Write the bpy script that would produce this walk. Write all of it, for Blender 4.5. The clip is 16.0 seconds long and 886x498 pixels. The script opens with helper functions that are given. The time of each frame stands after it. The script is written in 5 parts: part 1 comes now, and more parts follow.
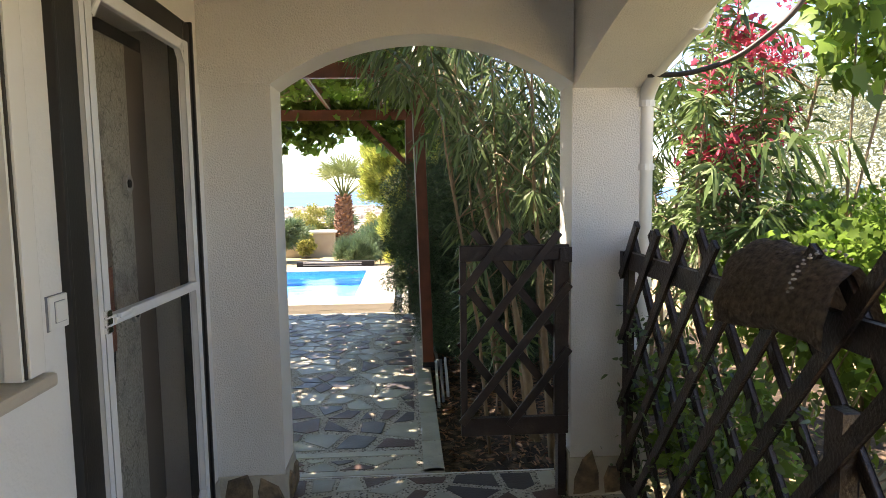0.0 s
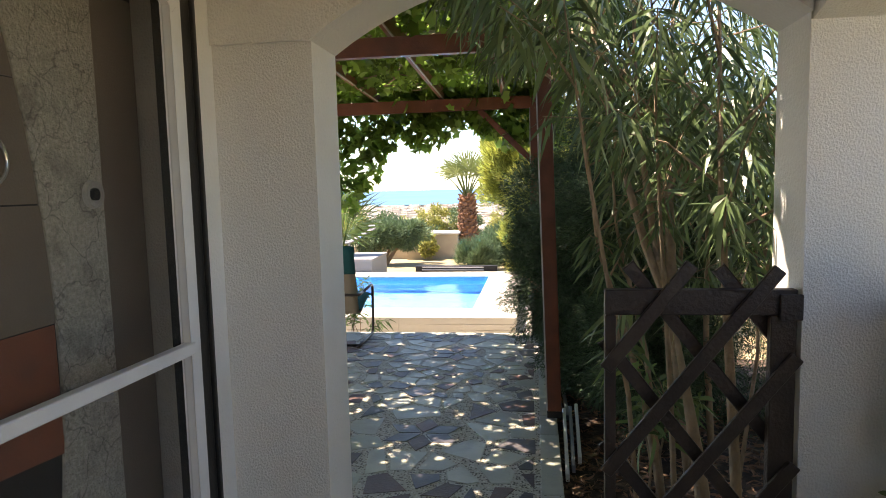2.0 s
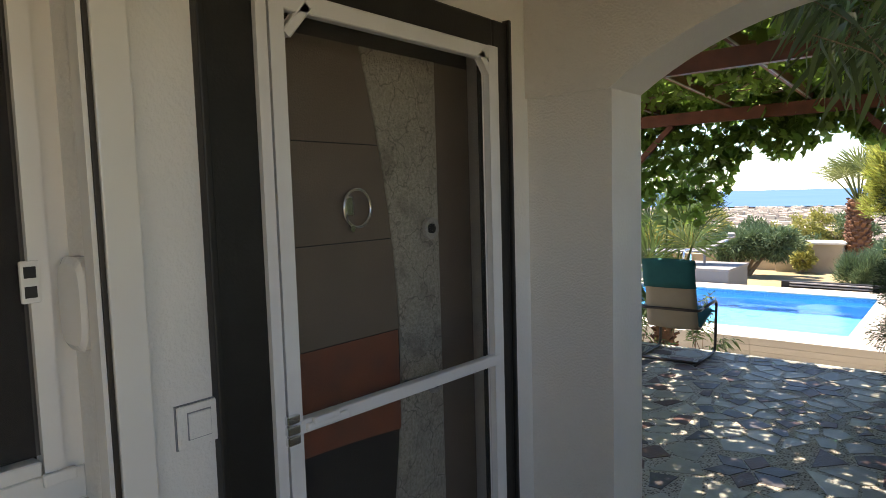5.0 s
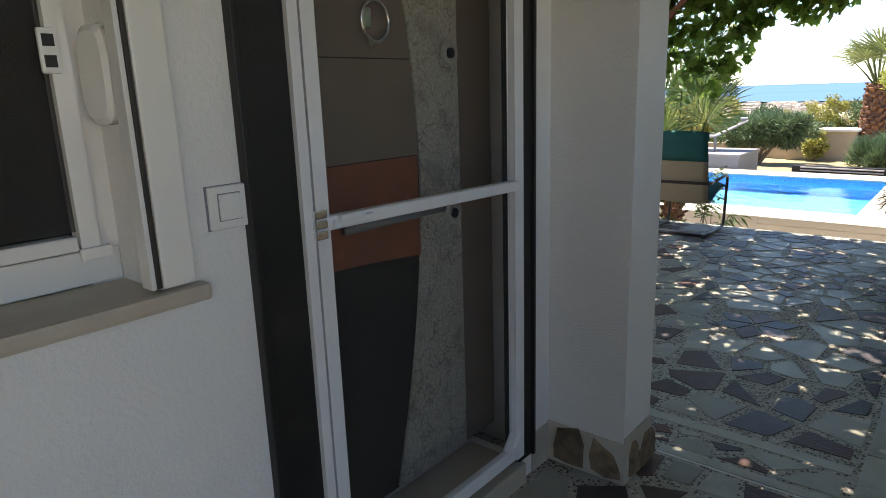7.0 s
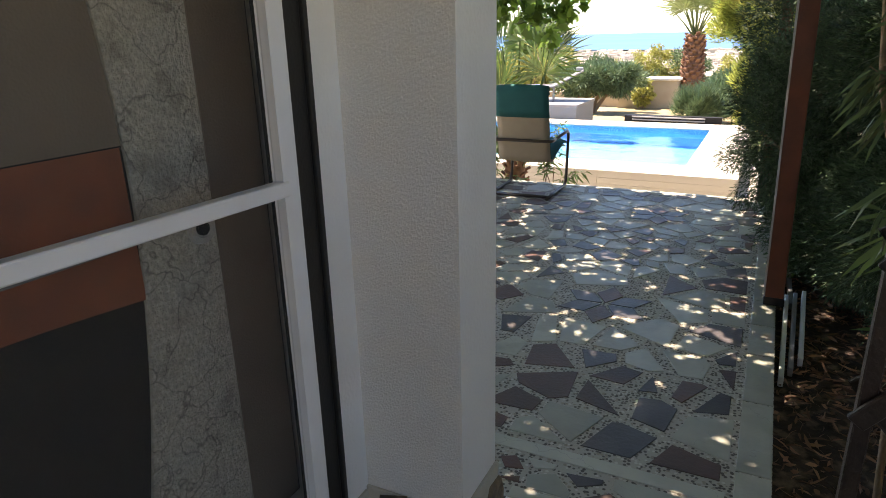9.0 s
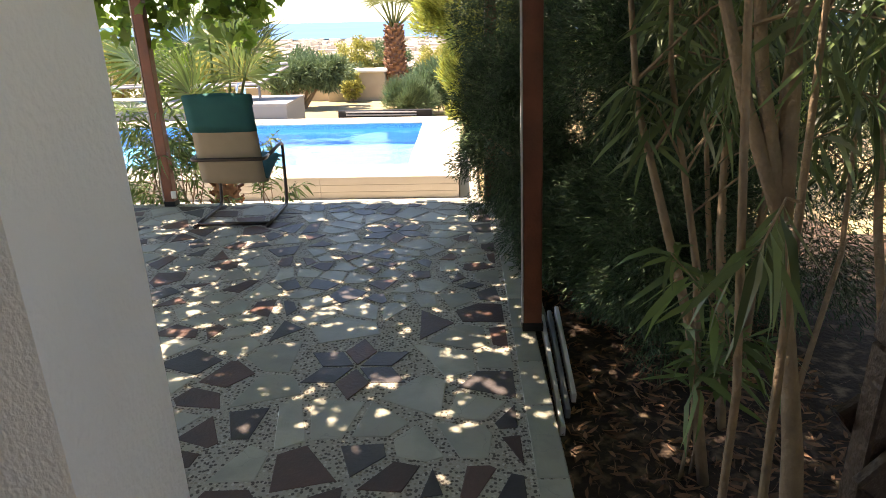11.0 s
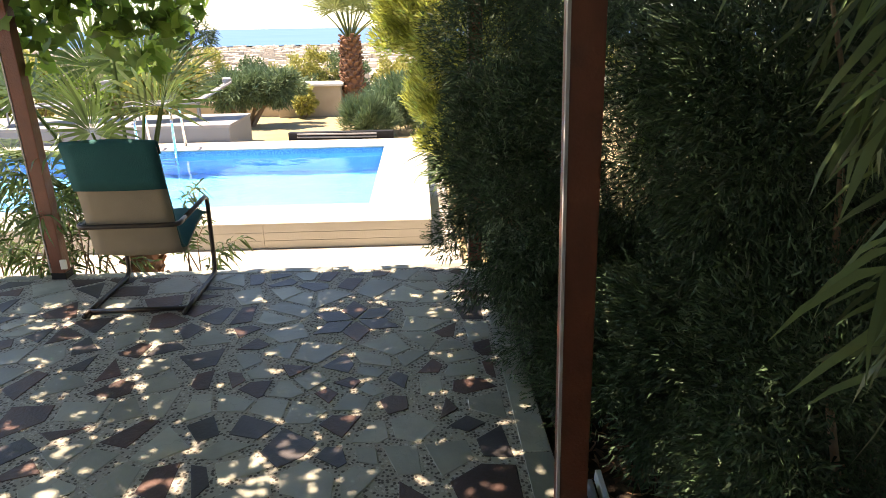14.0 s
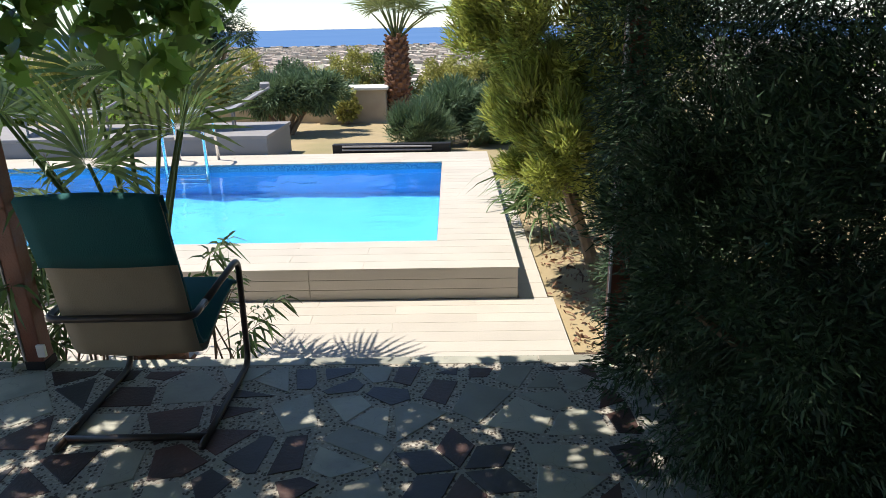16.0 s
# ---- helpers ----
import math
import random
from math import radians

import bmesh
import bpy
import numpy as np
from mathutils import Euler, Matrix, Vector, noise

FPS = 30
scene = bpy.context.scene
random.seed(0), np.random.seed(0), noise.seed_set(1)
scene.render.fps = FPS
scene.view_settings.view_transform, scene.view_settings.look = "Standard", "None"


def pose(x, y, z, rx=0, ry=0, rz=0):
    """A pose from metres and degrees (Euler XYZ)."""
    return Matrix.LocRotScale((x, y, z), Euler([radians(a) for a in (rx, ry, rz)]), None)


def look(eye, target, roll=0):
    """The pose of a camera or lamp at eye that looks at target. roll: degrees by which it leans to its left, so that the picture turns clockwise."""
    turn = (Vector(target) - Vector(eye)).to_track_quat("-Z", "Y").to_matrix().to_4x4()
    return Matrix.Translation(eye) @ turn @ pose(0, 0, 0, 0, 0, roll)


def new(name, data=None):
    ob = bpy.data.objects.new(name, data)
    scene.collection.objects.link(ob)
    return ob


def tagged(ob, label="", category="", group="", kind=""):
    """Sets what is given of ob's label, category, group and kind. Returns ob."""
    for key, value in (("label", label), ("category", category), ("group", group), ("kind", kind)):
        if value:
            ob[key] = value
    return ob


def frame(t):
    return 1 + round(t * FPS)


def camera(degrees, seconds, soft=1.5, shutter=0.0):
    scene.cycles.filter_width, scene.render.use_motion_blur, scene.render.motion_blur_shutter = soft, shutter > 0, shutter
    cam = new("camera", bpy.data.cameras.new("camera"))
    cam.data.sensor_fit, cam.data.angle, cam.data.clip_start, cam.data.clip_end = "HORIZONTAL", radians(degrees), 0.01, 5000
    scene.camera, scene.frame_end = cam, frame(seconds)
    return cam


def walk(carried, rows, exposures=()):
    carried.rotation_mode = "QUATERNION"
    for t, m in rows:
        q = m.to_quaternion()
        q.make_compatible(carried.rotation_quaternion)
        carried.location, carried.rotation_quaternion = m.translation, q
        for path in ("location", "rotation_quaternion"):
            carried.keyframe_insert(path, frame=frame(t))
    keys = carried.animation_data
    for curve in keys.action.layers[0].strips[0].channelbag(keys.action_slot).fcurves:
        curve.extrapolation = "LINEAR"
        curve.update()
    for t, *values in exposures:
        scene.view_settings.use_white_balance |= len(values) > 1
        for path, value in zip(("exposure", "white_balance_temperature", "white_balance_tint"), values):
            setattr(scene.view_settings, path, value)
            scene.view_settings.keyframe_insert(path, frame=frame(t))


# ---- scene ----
cam = camera(69.2, 16.0, soft=0.7)
PATH = [
    (0, (0.000, 0.047, 1.556), (0.105, 1.865, 1.378), -0.8),
    (0.5, (-0.032, 0.484, 1.598), (0.081, 2.301, 1.410), -1.0),
    (1, (-0.056, 0.785, 1.586), (0.053, 2.602, 1.402), -0.9),
    (1.5, (-0.039, 1.044, 1.586), (0.017, 2.865, 1.414), -1.2),
    (2, (0.051, 1.184, 1.584), (-0.207, 2.987, 1.406), -1.4),
    (2.5, (0.105, 1.228, 1.556), (-0.490, 2.939, 1.299), -1.1),
    (3, (0.200, 1.164, 1.559), (-0.649, 2.753, 1.238), -1.5),
    (3.5, (0.277, 1.196, 1.649), (-0.785, 2.653, 1.339), -1.3),
    (4, (0.307, 1.189, 1.706), (-0.830, 2.606, 1.491), -1.1),
    (4.2, (0.307, 1.173, 1.730), (-0.841, 2.590, 1.574), -1.1),
    (6.3, (0.308, 1.061, 1.525), (-0.866, 2.454, 1.345), -1.9),
    (6.5, (0.300, 1.060, 1.491), (-0.867, 2.440, 1.199), -1.8),
    (7, (0.277, 1.054, 1.459), (-0.871, 2.411, 1.024), -1.9),
    (7.5, (0.279, 1.114, 1.443), (-0.851, 2.452, 0.914), -2.0),
    (8, (0.242, 1.273, 1.436), (-0.866, 2.620, 0.879), -1.9),
    (8.5, (0.153, 1.538, 1.453), (-0.821, 2.980, 0.885), -1.6),
    (9, (0.029, 1.754, 1.464), (-0.756, 3.301, 0.883), -1.4),
    (9.5, (-0.038, 1.914, 1.448), (-0.608, 3.547, 0.852), -1.3),
    (10, (-0.102, 2.194, 1.469), (-0.395, 3.889, 0.843), -1.5),
    (10.2, (-0.141, 2.274, 1.474), (-0.369, 3.978, 0.850), -1.4),
    (12.3, (-0.200, 2.954, 1.595), (-0.144, 4.673, 0.971), -1.2),
    (12.5, (-0.215, 3.037, 1.571), (-0.157, 4.761, 0.958), -1.0),
    (13, (-0.231, 3.268, 1.566), (-0.176, 4.994, 0.958), -1.1),
    (13.5, (-0.253, 3.547, 1.578), (-0.195, 5.271, 0.968), -1.1),
    (14, (-0.294, 3.787, 1.591), (-0.236, 5.512, 0.981), -1.0),
    (14.5, (-0.362, 4.050, 1.571), (-0.317, 5.775, 0.962), -0.9),
    (15, (-0.468, 4.462, 1.549), (-0.438, 6.186, 0.938), -1.0),
    (15.5, (-0.544, 4.795, 1.568), (-0.533, 6.519, 0.957), -1.0),
    (16, (-0.698, 5.158, 1.557), (-0.729, 6.884, 0.950), -1.2),
]
EXPOSURES = [(0, 2.35, 7600, 18), (3.5, 1.85, 7400, 18), (6.5, 1.7, 6900, 15), (7.5, 1.85, 7100, 16), (10.2, 2.2, 7900, 20), (12.5, 2.1, 8500, 19), (14.5, 1.75, 7700, 17), (16, 0.7, 6400, 11)]
walk(cam, [(t, look(eye, target, roll)) for t, eye, target, roll in PATH], EXPOSURES)

# ---- light ----
world = bpy.data.worlds.new("sky")
scene.world = world
world.use_nodes = True
wn = world.node_tree.nodes
sky = wn.new("ShaderNodeTexSky")
sky.sky_type = "NISHITA"
sky.sun_disc = False
sky.sun_elevation = radians(64.5)
sky.sun_rotation = radians(-72)
sky.air_density, sky.dust_density, sky.ozone_density = 0.8, 0.0, 3.0
wn["Background"].inputs["Strength"].default_value = 0.10
world.node_tree.links.new(sky.outputs[0], wn["Background"].inputs["Color"])
sun = new("sun", bpy.data.lights.new("sun", "SUN"))
sun.data.energy, sun.data.angle, sun.data.color = 4.4, radians(0.5), (1.0, 0.93, 0.82)
sun.matrix_world = look((-4.1, 1.3, 9.0), (0, 0, 0))

# ---- materials ----


def mat(name, base, rough=0.6, second=None, scale=6.0, mix=0.5, bump=0.0, bump_scale=60.0, metal=0.0, spec=0.5, per=0.0, island=0.0, stain=None, stain_scale=1.5, stain_amount=0.0, through_light=0.0, stretch=1.0):
    m = bpy.data.materials.new(name)
    m.use_nodes = True
    nt = m.node_tree
    n, l = nt.nodes, nt.links
    b = n["Principled BSDF"]
    b.inputs["Roughness"].default_value = rough
    b.inputs["Metallic"].default_value = metal
    b.inputs["Specular IOR Level"].default_value = spec
    co = n.new("ShaderNodeTexCoord")
    mp = n.new("ShaderNodeMapping")
    mp.inputs["Scale"].default_value = (1, 1, stretch)
    l.new(co.outputs["Object"], mp.inputs["Vector"])
    col = n.new("ShaderNodeRGB")
    col.outputs[0].default_value = (*base, 1)
    out = col.outputs[0]

    def blend(fac, a, c):
        x = n.new("ShaderNodeMix")
        x.data_type = "RGBA"
        l.new(fac, x.inputs[0])
        l.new(a, x.inputs[6])
        if isinstance(c, tuple):
            x.inputs[7].default_value = (*c, 1)
        else:
            l.new(c, x.inputs[7])
        return x.outputs[2]

    def ramped(sock, lo, hi, top=1.0):
        r = n.new("ShaderNodeMapRange")
        l.new(sock, r.inputs[0])
        r.inputs[1].default_value, r.inputs[2].default_value = lo, hi
        r.inputs[4].default_value = top
        return r.outputs[0]

    def noise_tex(s, detail=5.0):
        t = n.new("ShaderNodeTexNoise")
        t.inputs["Scale"].default_value = s
        t.inputs["Detail"].default_value = detail
        l.new(mp.outputs[0], t.inputs["Vector"])
        return t.outputs["Fac"]

    if second:
        out = blend(ramped(noise_tex(scale), 0.5 - 0.28 * mix, 0.5 + 0.28 * mix), out, second)
    if per or island:
        r = n.new("ShaderNodeObjectInfo").outputs["Random"] if per else n.new("ShaderNodeNewGeometry").outputs["Random Per Island"]
        h = n.new("ShaderNodeHueSaturation")
        h.inputs["Saturation"].default_value = 1.0
        k = per or island
        mr = n.new("ShaderNodeMapRange")
        l.new(r, mr.inputs[0])
        mr.inputs[3].default_value, mr.inputs[4].default_value = 1 - k, 1 + k
        l.new(mr.outputs[0], h.inputs["Value"])
        l.new(out, h.inputs["Color"])
        out = h.outputs[0]
    if stain:
        out = blend(ramped(noise_tex(stain_scale, 8.0), 0.52, 0.72, stain_amount), out, stain)
    l.new(out, b.inputs["Base Color"])
    if bump:
        bp = n.new("ShaderNodeBump")
        bp.inputs["Strength"].default_value = bump
        bp.inputs["Distance"].default_value = 0.01
        l.new(noise_tex(bump_scale, 4.0), bp.inputs["Height"])
        l.new(bp.outputs[0], b.inputs["Normal"])
    if through_light:
        tr = n.new("ShaderNodeBsdfTranslucent")
        l.new(out, tr.inputs[0])
        ms = n.new("ShaderNodeMixShader")
        ms.inputs[0].default_value = through_light
        l.new(b.outputs[0], ms.inputs[1])
        l.new(tr.outputs[0], ms.inputs[2])
        l.new(ms.outputs[0], n["Material Output"].inputs[0])
    return m


PLASTER = mat("rough_white_plaster", (0.74, 0.72, 0.68), 0.85, (0.66, 0.64, 0.60), 2.0, 0.9, 0.65, 150, stain=(0.50, 0.47, 0.42), stain_scale=1.1, stain_amount=0.25, stretch=0.8)
SMOOTH = mat("smooth_white_paint", (0.78, 0.77, 0.74), 0.7, (0.72, 0.71, 0.68), 3.0, 0.9, 0.32, 85, stain=(0.55, 0.5, 0.42), stain_scale=1.7, stain_amount=0.2)
BLACK = mat("black_painted_steel", (0.010, 0.0095, 0.009), 0.5, (0.016, 0.015, 0.014), 14, 1.0, 0.1, 120, stain=(0.07, 0.06, 0.05), stain_scale=5, stain_amount=0.25)
WHITE_METAL = mat("white_coated_aluminium", (0.76, 0.77, 0.78), 0.35, (0.70, 0.70, 0.70), 9, 0.9)
GREY_RUBBER = mat("grey_rubber", (0.22, 0.23, 0.25), 0.6)
PVC = mat("glossy_white_pvc", (0.80, 0.79, 0.75), 0.12, (0.77, 0.75, 0.70), 5, 0.9)
BRONZE = mat("dark_wood_leaf", (0.155, 0.122, 0.095), 0.42, (0.20, 0.16, 0.126), 7, 1.0, 0.2, 150)
CHARCOAL = mat("charcoal_leaf", (0.012, 0.0115, 0.012), 0.5, (0.02, 0.019, 0.019), 9, 1.0, 0.2, 150, spec=0.25)
REDWOOD = mat("red_brown_band", (0.30, 0.088, 0.04), 0.45, (0.17, 0.055, 0.03), 12, 1.0, 0.15, 120)
STONE_STRIP = mat("grey_marble_strip", (0.60, 0.57, 0.48), 0.4, (0.33, 0.315, 0.265), 80, 0.8, 1.0, 120, stain=(0.16, 0.15, 0.12), stain_scale=11, stain_amount=0.6)
SATIN = mat("satin_steel", (0.48, 0.47, 0.44), 0.35, (0.36, 0.35, 0.33), 30, 0.9)
CHROME = mat("chrome", (0.75, 0.75, 0.75), 0.18, metal=1.0)
MARBLE_SILL = mat("beige_marble_sill", (0.52, 0.47, 0.38), 0.4, (0.44, 0.38, 0.30), 8, 0.9, 0.15, 50, stain=(0.33, 0.24, 0.15), stain_scale=3, stain_amount=0.5)
DARK_WOOD = mat("dark_brown_stained_wood", (0.020, 0.010, 0.0065), 0.5, (0.036, 0.019, 0.011), 11, 0.9, 0.5, 90, stain=(0.10, 0.075, 0.055), stain_scale=8, stain_amount=0.25)
RED_WOOD = mat("red_brown_varnished_wood", (0.19, 0.055, 0.027), 0.42, (0.11, 0.034, 0.018), 9, 0.9, 0.3, 90)
RAFTER = mat("orange_brown_rafter_wood", (0.23, 0.085, 0.038), 0.55, (0.15, 0.055, 0.025), 8, 0.9, 0.3, 90)
PALE_EDGE = mat("pale_weathered_wood_edge", (0.50, 0.48, 0.46), 0.5, (0.30, 0.27, 0.25), 12, 0.9)
TERRAZZO = mat("pebble_terrazzo_joint", (0.42, 0.39, 0.33), 0.75, (0.30, 0.28, 0.23), 5, 0.9, 0.5, 110)
PALE_TILE = mat("pale_grey_green_marble", (0.40, 0.395, 0.325), 0.46, (0.315, 0.315, 0.262), 6, 0.8, 0.2, 40, per=0.27, stain=(0.22, 0.215, 0.18), stain_scale=4, stain_amount=0.6)
DARK_TILE = mat("dark_maroon_slate", (0.125, 0.058, 0.045), 0.5, (0.058, 0.040, 0.035), 6, 0.9, 0.3, 60, per=0.4)
BLUE_TILE = mat("blue_grey_marble", (0.078, 0.068, 0.070), 0.45, (0.045, 0.040, 0.042), 8, 0.9, 0.2, 60, per=0.25)
STONE_BASE = mat("rust_brown_cladding_stone", (0.27, 0.19, 0.115), 0.8, (0.13, 0.095, 0.06), 22, 0.6, 1.0, 45, per=0.4, stain=(0.06, 0.05, 0.04), stain_scale=16, stain_amount=0.8)
MORTAR = mat("pale_mortar", (0.52, 0.48, 0.40), 0.9, (0.40, 0.36, 0.29), 8, 0.9, 0.5, 60)
DECK = mat("cream_ribbed_deck_tile", (0.53, 0.485, 0.415), 0.6, (0.46, 0.42, 0.36), 2.5, 0.9, 0.25, 60, per=0.05)
POOL_WALL = mat("turquoise_pool_lining", (0.065, 0.38, 0.73), 0.4, (0.05, 0.33, 0.67), 1.5, 0.9)
MOSAIC = mat("blue_mosaic_tile", (0.05, 0.22, 0.38), 0.25, (0.16, 0.42, 0.58), 42, 0.25)
SOIL = mat("dry_soil_with_leaf_litter", (0.055, 0.036, 0.025), 0.95, (0.028, 0.018, 0.013), 9, 0.9, 1.0, 40, stain=(0.28, 0.2, 0.13), stain_scale=14, stain_amount=0.7)
DRY_GRASS = mat("dry_straw_ground", (0.40, 0.31, 0.17), 0.95, (0.30, 0.24, 0.14), 1.2, 0.9, 0.7, 30, stain=(0.17, 0.18, 0.07), stain_scale=0.5, stain_amount=0.55)
BARK = mat("grey_brown_bark", (0.32, 0.23, 0.145), 0.9, (0.19, 0.135, 0.09), 16, 0.9, 0.9, 50)
PALM_BARK = mat("red_brown_palm_boots", (0.30, 0.15, 0.085), 0.9, (0.17, 0.085, 0.05), 12, 0.9, 0.8, 40, island=0.35)
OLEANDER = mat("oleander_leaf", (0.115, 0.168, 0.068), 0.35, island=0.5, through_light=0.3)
# brighter copy of the oleander leaf, with sunlight put into its colour
OLEANDER_SUNLIT = mat("sunlit_oleander_leaf", (0.125, 0.195, 0.065), 0.45, island=0.4, through_light=0.3)
VINE = mat("vine_leaf", (0.16, 0.26, 0.048), 0.45, island=0.45, through_light=0.58)
JUNIPER = mat("dark_juniper_foliage", (0.054, 0.094, 0.046), 0.55, spec=0.3, island=0.6, through_light=0.06)
CYPRESS = mat("yellow_green_cypress_foliage", (0.38, 0.41, 0.095), 0.7, island=0.5, through_light=0.45)
BLUE_GREEN = mat("blue_green_juniper_foliage", (0.14, 0.21, 0.11), 0.75, island=0.4, through_light=0.15)
OLIVE = mat("silver_olive_leaf", (0.33, 0.36, 0.24), 0.6, island=0.4, through_light=0.2)
HEDGE = mat("yellow_green_shrub_leaf", (0.36, 0.36, 0.11), 0.7, island=0.4, through_light=0.35)
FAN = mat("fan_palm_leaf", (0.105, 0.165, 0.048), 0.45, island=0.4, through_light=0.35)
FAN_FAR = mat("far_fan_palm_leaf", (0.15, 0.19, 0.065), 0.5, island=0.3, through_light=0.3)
PETAL = mat("crimson_oleander_petal", (0.58, 0.075, 0.14), 0.6, island=0.35, through_light=0.3)
TEAL = mat("teal_cushion_fabric", (0.006, 0.105, 0.105), 0.85, (0.005, 0.085, 0.09), 10, 0.9, 0.4, 200)
BEIGE = mat("beige_canvas", (0.36, 0.295, 0.205), 0.9, (0.32, 0.26, 0.18), 8, 0.9, 0.4, 220)
TUBE = mat("dark_brown_steel_tube", (0.030, 0.020, 0.016), 0.35, (0.05, 0.033, 0.025), 20, 0.9)
MAT_BROWN = mat("brown_loop_pile_mat", (0.25, 0.19, 0.14), 0.98, (0.12, 0.09, 0.066), 60, 0.6, 1.0, 130)
ROPE = mat("pale_braided_cord", (0.42, 0.36, 0.28), 0.9)
CABLE = mat("black_garden_hose", (0.035, 0.028, 0.022), 0.5)
TOWN = mat("pale_town_walls", (0.62, 0.52, 0.44), 0.9, island=0.35)
SEA = mat("deep_blue_sea", (0.085, 0.17, 0.34), 1.0, (0.10, 0.19, 0.36), 0.004, 0.9, spec=0.0)
HILL = mat("hazy_plain", (0.36, 0.34, 0.27), 0.95, (0.24, 0.26, 0.19), 0.02, 0.8, stain=(0.5, 0.42, 0.34), stain_scale=0.05, stain_amount=0.5)
GARDEN_WALL = mat("sandy_rendered_wall", (0.46, 0.40, 0.31), 0.9, (0.38, 0.32, 0.24), 3, 0.9, 0.4, 40)
SLATE = mat("grey_composite_boards", (0.30, 0.29, 0.29), 0.6, (0.24, 0.23, 0.23), 6, 0.9)

# dark insect mesh over the door and the window: fine grid, mostly open
def mesh_mat(name, opacity, base):
    m = bpy.data.materials.new(name)
    m.use_nodes = True
    n, l = m.node_tree.nodes, m.node_tree.links
    b = n["Principled BSDF"]
    b.inputs["Base Color"].default_value = (*base, 1)
    b.inputs["Roughness"].default_value = 0.8
    t = n.new("ShaderNodeBsdfTransparent")
    x = n.new("ShaderNodeMixShader")
    x.inputs[0].default_value = opacity
    l.new(t.outputs[0], x.inputs[1])
    l.new(b.outputs[0], x.inputs[2])
    l.new(x.outputs[0], n["Material Output"].inputs[0])
    return m


MESH = mesh_mat("grey_insect_mesh", 0.18, (0.13, 0.118, 0.104))
GLASS = bpy.data.materials.new("window_glass")
GLASS.use_nodes = True
GLASS.node_tree.nodes["Principled BSDF"].inputs["Base Color"].default_value = (0.03, 0.03, 0.03, 1)
GLASS.node_tree.nodes["Principled BSDF"].inputs["Roughness"].default_value = 0.04
WATER = bpy.data.materials.new("clear_pool_water")
WATER.use_nodes = True
wt = WATER.node_tree
wb = wt.nodes["Principled BSDF"]
wb.inputs["Base Color"].default_value = (0.80, 0.96, 1.0, 1)
wb.inputs["Roughness"].default_value = 0.02
wb.inputs["IOR"].default_value = 1.33
wb.inputs["Transmission Weight"].default_value = 1.0
wno = wt.nodes.new("ShaderNodeTexNoise")
wno.inputs["Scale"].default_value = 2.6
wco = wt.nodes.new("ShaderNodeTexCoord")
wbp = wt.nodes.new("ShaderNodeBump")
wbp.inputs["Strength"].default_value = 0.25
wbp.inputs["Distance"].default_value = 0.05
wt.links.new(wco.outputs["Object"], wno.inputs["Vector"])
wt.links.new(wno.outputs["Fac"], wbp.inputs["Height"])
wt.links.new(wbp.outputs[0], wb.inputs["Normal"])

# speckles of the terrazzo joints and veins of the pale marble
tn = TERRAZZO.node_tree
tv = tn.nodes.new("ShaderNodeTexVoronoi")
tv.inputs["Scale"].default_value = 66
tc = tn.nodes.new("ShaderNodeTexCoord")
tn.links.new(tc.outputs["Object"], tv.inputs["Vector"])
tr_ = tn.nodes.new("ShaderNodeValToRGB")
tr_.color_ramp.interpolation = "CONSTANT"
for e, (p, c) in zip((tr_.color_ramp.elements[0], tr_.color_ramp.elements[1], tr_.color_ramp.elements.new(0.62), tr_.color_ramp.elements.new(0.84)), ((0.0, (0.10, 0.085, 0.07, 1)), (0.17, (0.42, 0.39, 0.33, 1)), (0.62, (0.52, 0.49, 0.42, 1)), (0.84, (0.30, 0.255, 0.2, 1)))):
    e.position, e.color = p, c
sepc = tn.nodes.new("ShaderNodeSeparateColor")
tn.links.new(tv.outputs["Color"], sepc.inputs[0])
tn.links.new(sepc.outputs[0], tr_.inputs[0])
tmx = tn.nodes.new("ShaderNodeMix")
tmx.data_type = "RGBA"
tst = tn.nodes.new("ShaderNodeMapRange")
tn.links.new(tv.outputs["Distance"], tst.inputs[0])
tst.inputs[1].default_value, tst.inputs[2].default_value = 0.35, 0.5
tn.links.new(tst.outputs[0], tmx.inputs[0])
tn.links.new(tr_.outputs[0], tmx.inputs[6])
tmx.inputs[7].default_value = (0.40, 0.37, 0.31, 1)
tn.links.new(tmx.outputs[2], tn.nodes["Principled BSDF"].inputs["Base Color"])

